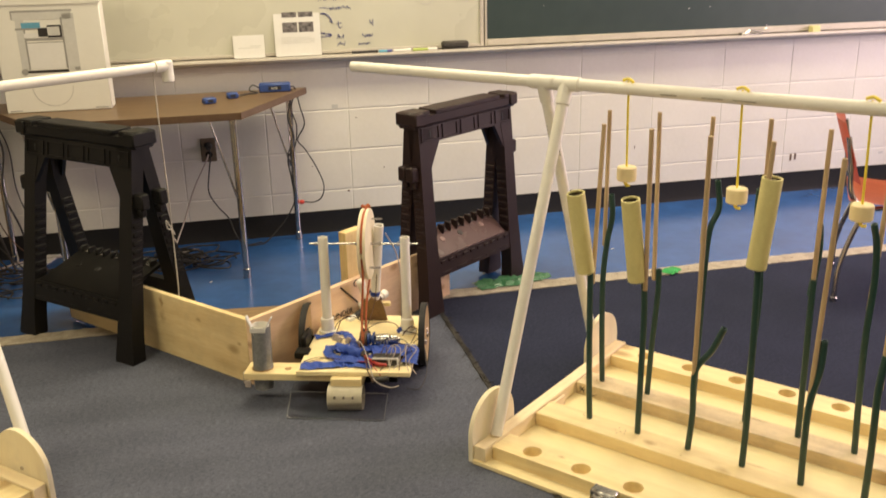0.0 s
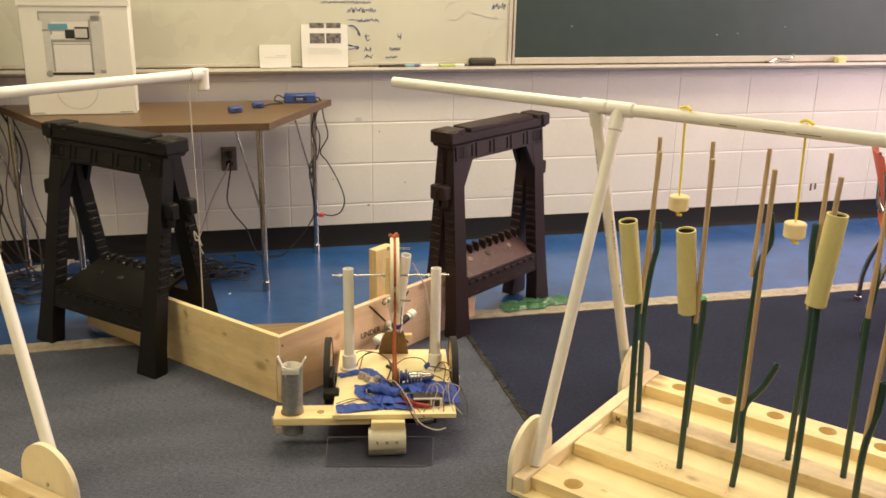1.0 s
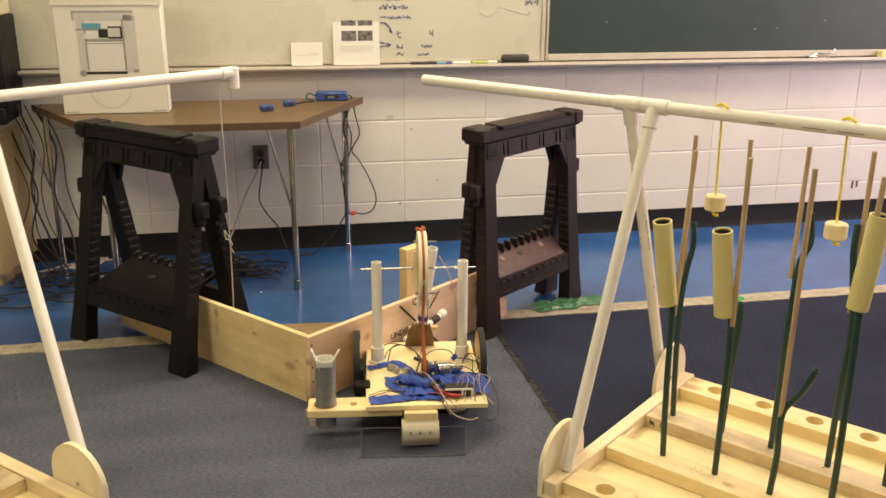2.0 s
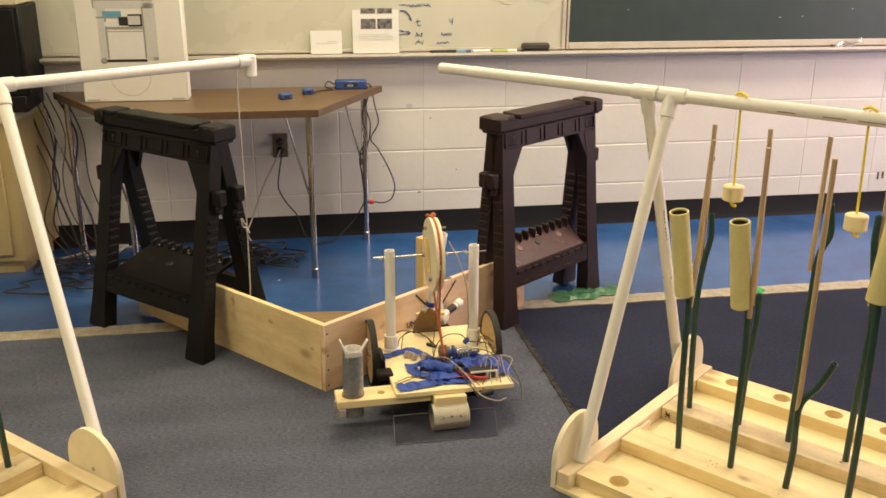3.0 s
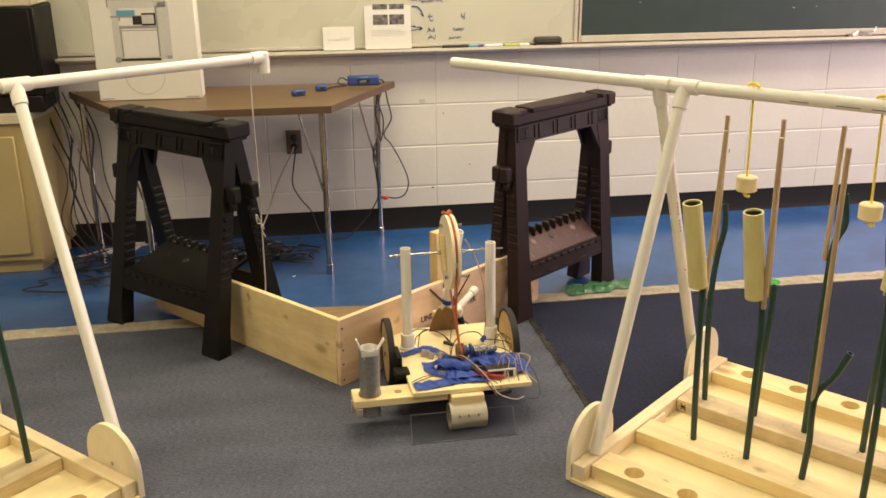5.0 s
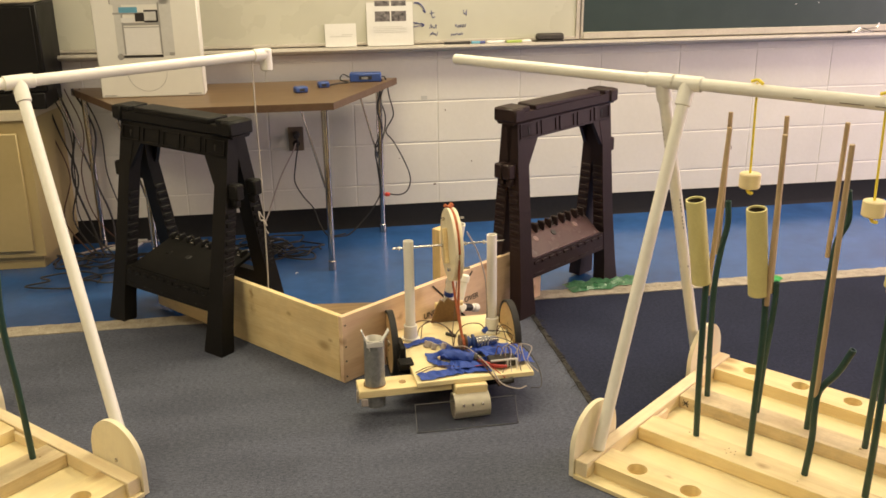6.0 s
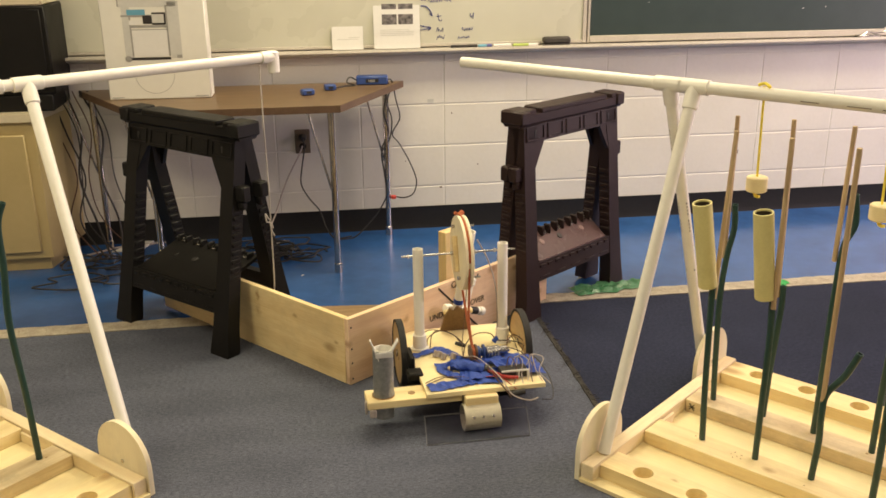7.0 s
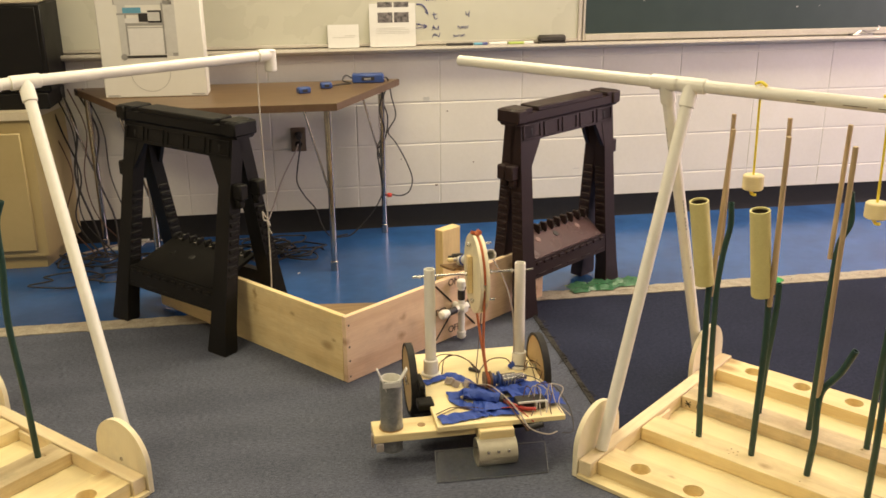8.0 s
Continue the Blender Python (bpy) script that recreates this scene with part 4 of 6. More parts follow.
        for k2 in range(5):
            x = -0.19 + 0.095 * k2
            box(bm, x - 0.03, x + 0.03, y_at(0.158) - 0.002, y_at(0.158) + 0.002, 0.155, 0.160, 0.001)
        part("lower_rail", bm, plastic, sh)
    bm = B()
    leg_y = lambda z: 0.036 + (0.745 - z) / 0.745 * (splay - 0.036)
    yf, yb = -(leg_y(0.215) - 0.008), leg_y(0.28) - 0.024
    slab(bm, [(-0.212, yf, 0.207), (0.212, yf, 0.207), (0.212, yb, rise - 0.012), (-0.212, yb, rise - 0.012)],
         [(-0.212, yf, 0.218), (0.212, yf, 0.218), (0.212, yb, rise), (-0.212, yb, rise)])
    slope = Vector((0, yb - yf, rise - 0.222)).normalized()
    out_n = Vector((0, -slope.z, slope.y))
    mid = Vector((0, yf + 0.52 * (yb - yf), 0.222 + 0.52 * (rise - 0.222)))
    tr = part("tool_tray", bm, tray, sh, "sloping tool tray between the legs")
    for k in range(5):
        x = -0.17 + 0.085 * k
        bm = B()
        for x0, x1, y0, y1, dz in ((x - 0.026, x - 0.016, yb - 0.040, yb - 0.005, 0.014), (x + 0.016, x + 0.026, yb - 0.040, yb - 0.005, 0.014), (x - 0.018, x + 0.018, yb - 0.017, yb - 0.005, 0.006)):
            box(bm, x0, x1, y0, y1, rise - 0.024, rise + dz, 0.004)
        part("tray_clip", bm, plastic, tr, "moulded plastic clip")
        # added steel half-ring that draws the pale highlight crescent below each clip
        bm = B()
        o = Vector((x, yb, rise)) - slope * 0.022 + out_n * 0.003
        sweep(bm, [o + Vector((0.012 * math.cos(a), 0, 0)) + slope * 0.013 * math.sin(a) for a in [math.pi * (0.9 + 1.2 * i / 8) for i in range(9)]], 0.0024, 6, 2)
        part("clip_glint", bm, STEEL, tr, "bright half-ring added as the highlight below the clip")
    bm = B()
    for x in (-0.02,):
        rod(bm, mid + Vector((x, 0, 0)) - out_n * 0.006, mid + Vector((x, 0, 0)) + out_n * 0.001, 0.013, 14)
    part("tray_hole", bm, WIRE_K, tr)
    for x in (-0.13, 0.12):
        bm = B()
        rod(bm, mid + Vector((x, 0, 0)) - out_n * 0.006, mid + Vector((x, 0, 0)) + out_n * 0.0007, 0.013, 14)
        part("tray_boss", bm, TRAY_MARK if tray is TRAY_PL else tray, tr, "small pale round mark")
    return sh


sawhorse(pose(-0.260, 3.2165, 0, 0, 0, -44.2), BLACK_PL, BLACK_PL, "black plastic folding sawhorse with tool tray", 0.170, 0.285, 0.800)
sawhorse(pose(1.127, 3.262, 0, 0, 0, 36.9), BROWN_PL, TRAY_PL, "plum-black plastic folding sawhorse with shiny tray", 0.086, 0.300, 0.7925)

# ---- low plank walls that meet at a corner ----
CX, CY, VH = 0.253, 2.612, 0.232
corner = thing("plank_wall", pose(CX, CY, 0), "low wall of two pine boards screwed at a corner", "plank wall")
A_R, A_L = 37.2, 130.8


def plank(name, angle, length, mat, label, start, flip):
    bm = B()
    y0, y1 = (0.0, 0.019) if not flip else (-0.019, 0.0)
    box(bm, start, length, y0, y1, 0, VH, 0.0015)
    ob = part(name, bm, mat, corner, label)
    ob.matrix_basis = pose(0, 0, 0, 0, 0, angle)
    return ob


right_plank = plank("board", A_R, 1.02, PINE_PINK, "pinkish pine board with marker lettering", 0.0, False)
left_plank = plank("board", A_L, 1.058, PINE_PALE, "pale pine board with knots and a painted leg shadow", 0.019, True)
bm = B()
for z in (0.02, 0.075, 0.125, 0.20):
    rod(bm, (0.012, -0.0008, z), (0.012, 0.001, z), 0.0035, 8)
part("screws", bm, WIRE_K, right_plank, "dark screw heads")
bm = B()
a, b = radians(A_R), radians(A_L)
tri = [(0.03 * math.cos((a + b) / 2), 0.03 * math.sin((a + b) / 2)), (0.23 * math.cos(a) - 0.02 * math.sin(a), 0.23 * math.sin(a) + 0.02 * math.cos(a)), (0.23 * math.cos(b) + 0.02 * math.sin(b), 0.23 * math.sin(b) - 0.02 * math.cos(b))]
prism(bm, tri, 2, 0.19, 0.21)
part("gusset", bm, PINE_SHADED, corner, "corner brace inside, coloured dark brown for shade")
HUB_X, HUB_Z = 0.511, 0.118
bm = B()
for s in (45, -45):
    for q in (1, -1):
        c, sn = math.cos(radians(s)), math.sin(radians(s))
        m = Matrix.Translation((HUB_X, -0.0012, HUB_Z)) @ pose(0, 0, 0, 0, s, 0)
        x0, x1 = (0.030, 0.145)
        x0, x1 = (x0, x1) if q > 0 else (-x1, -x0)
        box(bm, x0, x1, -0.0006, 0.0006, -0.003, 0.003, 0, m)
part("cross_marks", bm, INK_BLACK, right_plank, "drawn black cross lines")
for txt, dx, dz, sz in (("ON", -0.01, 0.095, 0.036), ("OFF", -0.008, -0.085, 0.036), ("UNDER", -0.098, 0.0, 0.030), ("OVER", 0.098, 0.0, 0.030)):
    letters("lettering", txt, sz, INK_BLACK, right_plank, pose(HUB_X + dx, -0.0012, HUB_Z + dz, 90, 0, 0))
# upright stud behind the board, which carries the switch
bm = B()
box(bm, -0.044, 0.046, 0.022, 0.06, 0, 0.403, 0.002)
ob = solid("wood_stud", bm, PINE_Z, "upright pine stud behind the plank wall", "wood post")
ob.matrix_basis = pose(CX, CY, 0, 0, 0, A_R) @ pose(0.514, 0, 0, 0, 0, 0)

# turning cross of plastic pipe on the board
SPIN_X, SPIN_Z = 0.501, 0.125
spinner = thing("pipe_cross", pose(CX, CY, 0, 0, 0, A_R) @ pose(SPIN_X, 0, SPIN_Z), "white pipe cross with black taped arms", "pipe cross")
bm = B()
rod(bm, (0, -0.001, 0), (0, -0.062, 0), 0.014, 14)
box(bm, -0.018, 0.018, -0.055, -0.022, -0.018, 0.018, 0.008)
part("hub", bm, PVC, spinner)
for k in range(4):
    ang = k * math.pi / 2
    d = Vector((math.cos(ang), 0, math.sin(ang)))
    o = Vector((0, -0.038, 0))
    bm = B()
    reach = 0.012 if k == 3 else 0.0
    rod(bm, o + d * 0.014, o + d * (0.085 + reach), 0.012, 14)
    arm = part("arm", bm, PVC, spinner)
    if k < 3:
        bm = B()
        rod(bm, o + d * 0.030, o + d * 0.068, 0.0133, 14)
        part("tape_band", bm, WIRE_K, arm, "black tape band")
    bm = B()
    rod(bm, o + d * (0.076 + reach), o + d * (0.106 + reach), 0.0162, 16, bevel=0.005)
    part("end_cap", bm, PVC, arm, "white end cap")

# ---- pipe gantries on slatted pine bases ----
GR = Matrix(((0.643, 0.766, 0, 0.829), (-0.766, 0.643, 0, 1.958), (0, 0, 1, 0), (0, 0, 0, 1)))
GL = Matrix(((-0.692, 0.722, 0, -0.9305), (-0.722, -0.692, 0, 2.6720), (0, 0, 1, 0), (0, 0, 0, 1)))
LEN = 1.25


def bored_rail(bm, w0, w1, holes, z0, z1, w_hole, r=0.0265):
    """A rail with round holes bored through it, as a grid of square cells about each hole."""
    n = 20
    xs = sorted(holes)
    edges = [0.036] + [(a + b) / 2 for a, b in zip(xs, xs[1:])] + [LEN]
    for (lo, hi), cx in zip(zip(edges, edges[1:]), xs):
        ring, outer = [], []
        for i in range(n):
            a = i * math.tau / n
            c, s = math.cos(a), math.sin(a)
            ring.append((cx + r * c, w_hole + r * s))
            kx = (hi - cx) / c if c > 1e-6 else ((lo - cx) / c if c < -1e-6 else 1e9)
            ky = (w1 - w_hole) / s if s > 1e-6 else ((w0 - w_hole) / s if s < -1e-6 else 1e9)
            k = min(kx, ky)
            outer.append((cx + k * c, w_hole + k * s))
        corners = [(hi, w1), (lo, w1), (lo, w0), (hi, w0)]
        T = [bm.verts.new((*p, z1)) for p in ring]
        D = [bm.verts.new((*p, z0)) for p in ring]
        O = [bm.verts.new((*p, z1)) for p in outer]
        for i in range(n):
            j = (i + 1) % n
            bm.faces.new((T[i], T[j], D[j], D[i]))
            a0, a1 = outer[i], outer[j]
            extra = [c for c in corners if (abs(a0[0] - c[0]) < 1e-6 or abs(a0[1] - c[1]) < 1e-6) and (abs(a1[0] - c[0]) < 1e-6 or abs(a1[1] - c[1]) < 1e-6)
                     and not (abs(a0[0] - a1[0]) < 1e-6 or abs(a0[1] - a1[1]) < 1e-6)]
            if extra:
                e = bm.verts.new((*extra[0], z1))
                bm.faces.new((T[i], O[i], e, O[j], T[j]))
            else:
                bm.faces.new((T[i], O[i], O[j], T[j]))
    # sides
    for w in (w0, w1):
        v = [bm.verts.new(p) for p in ((0.036, w, z0), (LEN, w, z0), (LEN, w, z1), (0.036, w, z1))]
        bm.faces.new(v)
    for u in (0.036, LEN):
        v = [bm.verts.new(p) for p in ((u, w0, z0), (u, w1, z0), (u, w1, z1), (u, w0, z1))]
        bm.faces.new(v)


def gantry(m, top_w, legs, bar, label, mirrored=False):
    """A pine base with rails, two plywood end discs and a pipe frame that carries a long bar."""
    g = thing("pipe_gantry", m, label, "pipe frame", "pipe gantries")
    base = thing("base", Matrix(), "", "")
    base.parent = g
    for key in list(base.keys()):
        del base[key]
    bm = B()
    box(bm, -0.004, LEN, 0.0, 0.878, 0.0, 0.012, 0.001)
    part("base_sheet", bm, PLY, base, "pale plywood sheet")
    for lo, hi, hole_w, holes in ((0.038, 0.126, 0.079, [0.141 + 0.1505 * k for k in range(8)]), (0.750, 0.856, 0.810, [0.133 + 0.156 * k for k in range(8)])):
        bm = B()
        bored_rail(bm, lo, hi, holes, 0.0122, 0.050, hole_w)
        part("bored_rail", bm, PINE_X, base, "pine rail with bored holes")
    for lo, hi in ((0.268, 0.357), (0.513, 0.602)):
        bm = B()
        box(bm, 0.036, LEN, lo, hi, 0.0122, 0.052, 0.002)
        part("rail", bm, PINE_X if lo < 0.3 else PINE_GREY, base, "pine rail")
    bm = B()
    box(bm, -0.004, 0.0345, 0.006, 0.866, 0.0122, 0.056, 0.002)
    part("end_rail", bm, PINE_Y, base)
    bm = B()
    box(bm, 0.0352, 0.0445, 0.359, 0.430, 0.0122, 0.044, 0.002)
    part("packing_strip", bm, PINE_Y, base)
    bm = B()
    box(bm, LEN + 0.001, LEN + 0.036, 0.006, 0.866, 0.0122, 0.056, 0.002)
    part("end_rail", bm, PINE_Y, base)
    for u, w, r in ((0.28, 0.325, 0.0025), (0.292, 0.31, 0.002), (0.30, 0.322, 0.0025), (0.285, 0.298, 0.002), (0.305, 0.305, 0.002), (0.275, 0.312, 0.0015), (0.16, 0.335, 0.0025), (0.085, 0.558, 0.004), (0.55, 0.55, 0.004), (0.48, 0.29, 0.002)):
        bm = B()
        rod(bm, (u, w, 0.0515), (u, w, 0.0524), r, 7)
        part("nail_mark", bm, HOLE, base)
    if not mirrored:
        bm = B()
        for pts in ([(0.050, 0.022), (0.058, 0.032), (0.066, 0.042)], [(0.050, 0.042), (0.058, 0.032), (0.066, 0.022)], [(0.048, 0.032), (0.058, 0.032), (0.068, 0.032)], [(0.088, 0.043), (0.087, 0.028), (0.096, 0.021), (0.108, 0.024)]):
            sweep(bm, [(u, 0.5125, z) for u, z in pts], 0.0016, 4, 3)
        part("pencil_scrawl", bm, INK_BLACK, base, "black pencilled cross and hook")
    for w in (0.108, 0.770):
        bm = B()
        prof = [(-0.106, 0.002)] + [(-0.106 * math.cos(a), 0.077 + 0.106 * math.sin(a)) for a in [math.pi * i / 18 for i in range(19)]] + [(0.106, 0.002)]
        prism(bm, [(w + p[0], p[1]) for p in prof], 0, -0.0195, -0.0055)
        disc = part("end_disc", bm, PLY_DISC, g, "round-topped plywood end plate")
        bm = B()
        rod(bm, (-0.023, w, 0.07), (-0.003, w, 0.07), 0.006, 10)
        part("bolt", bm, STEEL, disc)
    z = 1.0
    (u0, w0), (u1, w1) = bar
    d = Vector((u1 - u0, w1 - w0, 0)).normalized()
    bm = B()
    pipe(bm, (u0, w0, z), (u1, w1, z), 0.0165, 0.003, 24)
    long_bar = part("bar", bm, PVC, g, "long white pipe bar")
    if not mirrored:
        for ua, ub in ((0.31, 0.355), (0.42, 0.475), (0.50, 0.56)):
            bm = B()
            arc_patch(bm, (ua, w0, z), (ub, w0, z), 0.0168, 198, 205)
            part("printed_line", bm, EDGE_BAND, long_bar, "faded brown printed line")
    for (ju, jw), (fu, fw) in legs:
        c = Vector((ju, jw, z))
        foot = Vector((fu, fw, 0.056))
        dn = (foot - c).normalized()
        bm = B()
        rod(bm, c - d * 0.042, c + d * 0.042, 0.0205, 24, bevel=0.002)
        rod(bm, c, c + dn * 0.06, 0.0205, 24, bevel=0.002)
        tee = part("tee_fitting", bm, PVC, g, "white pipe tee fitting")
        bm = B()
        rod(bm, c + dn * 0.055, foot, 0.0165, 24)
        lg = part("pipe_leg", bm, PVC, g)
        if fw > 0.5 and not mirrored:
            bm = B()
            for k in range(22):
                a = c + dn * (0.12 + 0.012 * k + 0.12 * (k // 10))
                if k % 5:
                    for ang in (0, 90, 180, 270):
                        arc_patch(bm, a, a + dn * 0.008, 0.0168, ang + 20, ang + 32)
            part("print_marks", bm, INK_GREY, lg, "faint printed line")
    return g


right = gantry(GR, 0.43, [((0.025, 0.43), (0.017, 0.086)), ((-0.049, 0.43), (-0.038, 0.770))], ((-0.775, 0.43), (LEN + 0.1, 0.43)), "white pipe gantry on a pine base with bored rails")

inv = GL.inverted()
tee_l, end_l = inv @ Vector((-0.603, 2.63, 1)), inv @ Vector((0.058, 3.10, 1))
foot_l = Vector((-0.038, 0.770, 0.05))
dirl = (tee_l - end_l).normalized()
far_l = tee_l + dirl * 1.2
left = gantry(GL, 0.43, [((tee_l.x, tee_l.y), (foot_l.x, foot_l.y)), ((tee_l.x + dirl.x * 0.11, tee_l.y + dirl.y * 0.11), (0.05, 0.10))],
              ((end_l.x, end_l.y), (far_l.x, far_l.y)), "white pipe gantry with an elbow end and cord", True)
bm = B()
e = Vector((end_l.x, end_l.y, 1.0))
rod(bm, e + dirl * 0.05, e - dirl * 0.005, 0.0205, 24, bevel=0.002)
rod(bm, e + Vector((0, 0, 0.018)), e + Vector((0, 0, -0.055)), 0.0205, 24, bevel=0.004)
part("elbow", bm, PVC, left, "white pipe elbow at the end")

bm = B()
box(bm, 0.36, 0.43, -0.004, 0.030, 0.0122, 0.060, 0.004)
box(bm, 0.37, 0.42, -0.016, -0.003, 0.020, 0.050, 0.004)
part("latch", bm, STEEL, right, "steel latch on the front rail")

# cord hanging from the end of the free bar
cord = new("hanging_cord")
cord.parent = left
cord.location = e + dirl * 0.055
bm = B()
sweep(bm, [(0, 0, -0.012), (0.001, 0.0, -0.2), (-0.002, 0.0, -0.45), (0.002, 0.002, -0.57), (0.004, 0.0, -0.80), (0.01, -0.01, -0.93), (0.0, 0.0, -0.985)], 0.0028, 6, 8)
part("line", bm, ROPE_W, cord)
bm = B()
sweep(bm, [(0.0, 0, -0.565), (0.016, 0.006, -0.552), (0.034, 0.012, -0.530), (0.030, 0.012, -0.560), (0.004, 0.0, -0.572), (-0.010, 0.0, -0.595), (0.004, 0, -0.566), (0.002, 0.004, -0.60), (-0.014, 0, -0.625)], 0.0026, 6, 6)
part("knot", bm, ROPE_W, cord, "loose knot")

# wooden discs on yellow cords under the bar
for u, zc, lean in ((0.212, 0.770, -0.003), (0.519, 0.753, -0.003), (0.818, 0.756, -0.003)):
    wt = thing("hanging_weight", GR @ Matrix.Translation((u, 0.43, 1.0)), "pale wooden disc hung on yellow cord", "hanging disc", "hanging discs")
    dz = zc - 1.0
    bm = B()
    sweep(bm, [(lean * 0.3, 0, 0.018), (lean * 0.2, 0.018, 0.0), (0, 0.003, -0.02), (-lean, 0, dz * 0.5), (-lean * 2, 0, dz - 0.035)], 0.0032, 6, 6)
    sweep(bm, [(-0.016, 0, 0.021), (0.0, 0, 0.026), (0.012, -0.006, 0.022), (0.018, -0.008, 0.019)], 0.0042, 6, 5)
    part("cord", bm, ROPE_Y, wt)
    bm = B()
    c = Vector((-lean * 2, 0, dz))
    rod(bm, c + Vector((0, 0, -0.020)), c + Vector((0, 0, 0.019)), 0.0268, 26, bevel=0.003)
    part("disc", bm, PLY, wt, "pale wooden disc")
    bm = B()
    sweep(bm, [c + Vector((-0.004, -0.004, -0.022)), c + Vector((0.006, -0.012, -0.030)), c + Vector((0.016, -0.016, -0.028))], 0.004, 6, 4)
    part("knot", bm, ROPE_Y, wt)

# ---- planted stems ----


def stem(m, u, w, green, tube=None, dowels=(), branch=None):
    """A green hose stem in a rail, with dowels or a yellow tube; places are offsets right, ahead and up in the room."""
    inv3 = m.to_3x3().inverted()
    base = m @ Vector((u, w, 0.052))
    s = thing("stem", Matrix.Translation(base), "dark green hose stem with wooden dowels" if not tube else "dark green hose stem with a pale yellow tube", "stem", "planted stems")
    bm = B()
    sweep(bm, [Vector((0, 0, 0.0))] + [Vector((x, y, z - 0.052)) for x, y, z in green], 0.0085, 12, 6, hollow=0.28)
    part("hose", bm, GREEN_HOSE, s)
    if branch:
        bm = B()
        sweep(bm, [Vector((x, y, z - 0.052)) for x, y, z in branch], 0.0085, 12, 6, hollow=0.28)
        part("hose_branch", bm, GREEN_HOSE, s)
    for a, b in dowels:
        bm = B()
        rod(bm, Vector(a) - Vector((0, 0, 0.052)), Vector(b) - Vector((0, 0, 0.052)), 0.0063, 12)
        part("dowel", bm, DOWEL, s)
    if tube:
        a, b = Vector(tube[0]) - Vector((0, 0, 0.052)), Vector(tube[1]) - Vector((0, 0, 0.052))
        bm = B()
        pipe(bm, a, b, 0.0245, 0.004, 24)
        t = part("foam_tube", bm, YELLOW_TUBE, s, "pale yellow hollow tube")
        # added lining whose dark brown paints the shade down the bore
        bm = B()
        pipe(bm, a + (b - a) * 0.02, b - (b - a) * 0.02, 0.0204, 0.001, 24)
        part("lining", bm, TUBE_SHADE, t, "dark brown lining with the bore's shade in its colour")


FU, FW, BU, BW = [0.181, 0.333, 0.482, 0.632, 0.783, 0.934], 0.331, [0.100, 0.254, 0.400, 0.557, 0.706, 0.855], 0.565
# near row: every stem holds one long dowel; some also carry a tube
stem(GR, FU[0], FW, [(-0.005, 0, 0.18), (-0.009, 0.0, 0.35), (-0.012, 0.0, 0.53)], ((-0.024, 0.002, 0.509), (-0.064, -0.008, 0.739)), [((-0.002, 0.006, 0.47), (0.016, 0.004, 0.917))])
stem(GR, FU[1], FW, [(0.001, 0, 0.2), (0.002, 0.0, 0.40), (-0.006, -0.004, 0.53)], ((-0.024, 0.001, 0.516), (-0.0575, -0.009, 0.7435)), [((-0.006, -0.014, 0.49), (-0.025, -0.044, 0.931))])
stem(GR, FU[2], FW, [(0.007, 0, 0.16), (0.004, 0, 0.235), (0.010, 0, 0.295), (0.042, -0.016, 0.350), (0.060, -0.036, 0.418)], None,
     [((0.004, 0.002, 0.262), (-0.022, -0.042, 0.928))])
stem(GR, FU[3], FW, [(0.002, 0, 0.2), (-0.001, 0.0, 0.42), (-0.006, 0.0, 0.62)], ((-0.016, -0.006, 0.612), (-0.002, -0.018, 0.838)), [((-0.0165, -0.007, 0.62), (-0.005, -0.015, 0.925))])
stem(GR, FU[4], FW, [(-0.003, 0, 0.18), (-0.001, 0.0, 0.28), (0.015, -0.004, 0.375), (0.017, -0.004, 0.45)], None, [((0.0, 0.004, 0.28), (0.010, -0.008, 0.90))])
stem(GR, FU[5], FW, [(0.0, 0, 0.2), (-0.004, 0.0, 0.36), (0.004, 0.0, 0.45)], None, [((0.004, 0.004, 0.36), (0.008, 0, 0.90))])
# far row
stem(GR, BU[0], BW, [(-0.006, 0, 0.20), (-0.010, 0, 0.35), (-0.008, 0, 0.44), (0.001, 0, 0.525), (0.013, 0, 0.595), (0.008, 0, 0.662)], None, [((-0.004, 0.012, 0.50), (0.006, 0.030, 0.907))])
stem(GR, BU[1], BW, [(0.006, 0, 0.21), (0.012, 0, 0.30), (0.017, 0, 0.395), (0.016, 0, 0.456)], None, [((0.006, 0.010, 0.42), (0.001, 0.019, 0.917))])
stem(GR, BU[2], BW, [(0.003, 0, 0.27), (0.005, 0, 0.447), (0.012, 0, 0.598), (0.034, -0.004, 0.665), (0.024, -0.004, 0.745)], None, [((-0.002, 0.010, 0.56), (0.003, 0.007, 0.920))])
stem(GR, BU[3], BW, [(0.002, 0, 0.25), (0.008, 0.0, 0.46), (-0.012, 0.0, 0.61), (-0.021, 0.0, 0.68), (-0.020, 0.0, 0.745)], None, [((0.004, 0.012, 0.50), (-0.003, 0.002, 0.930))])
stem(GR, BU[4], BW, [(-0.003, 0, 0.28), (-0.006, 0, 0.44), (-0.006, 0.0, 0.52)], None, [((-0.006, 0.002, 0.50), (-0.004, 0, 0.918))],
     [(-0.002, 0.014, 0.47), (0.008, 0.012, 0.573), (0.007, 0.010, 0.62), (0.002, 0.010, 0.668)])
stem(GR, BU[5], BW, [(-0.010, 0, 0.25), (-0.014, 0, 0.40), (-0.010, 0.0, 0.54), (-0.018, 0, 0.64), (-0.034, 0, 0.70)], None, [((-0.006, 0.012, 0.46), (0.0, 0, 0.91))])
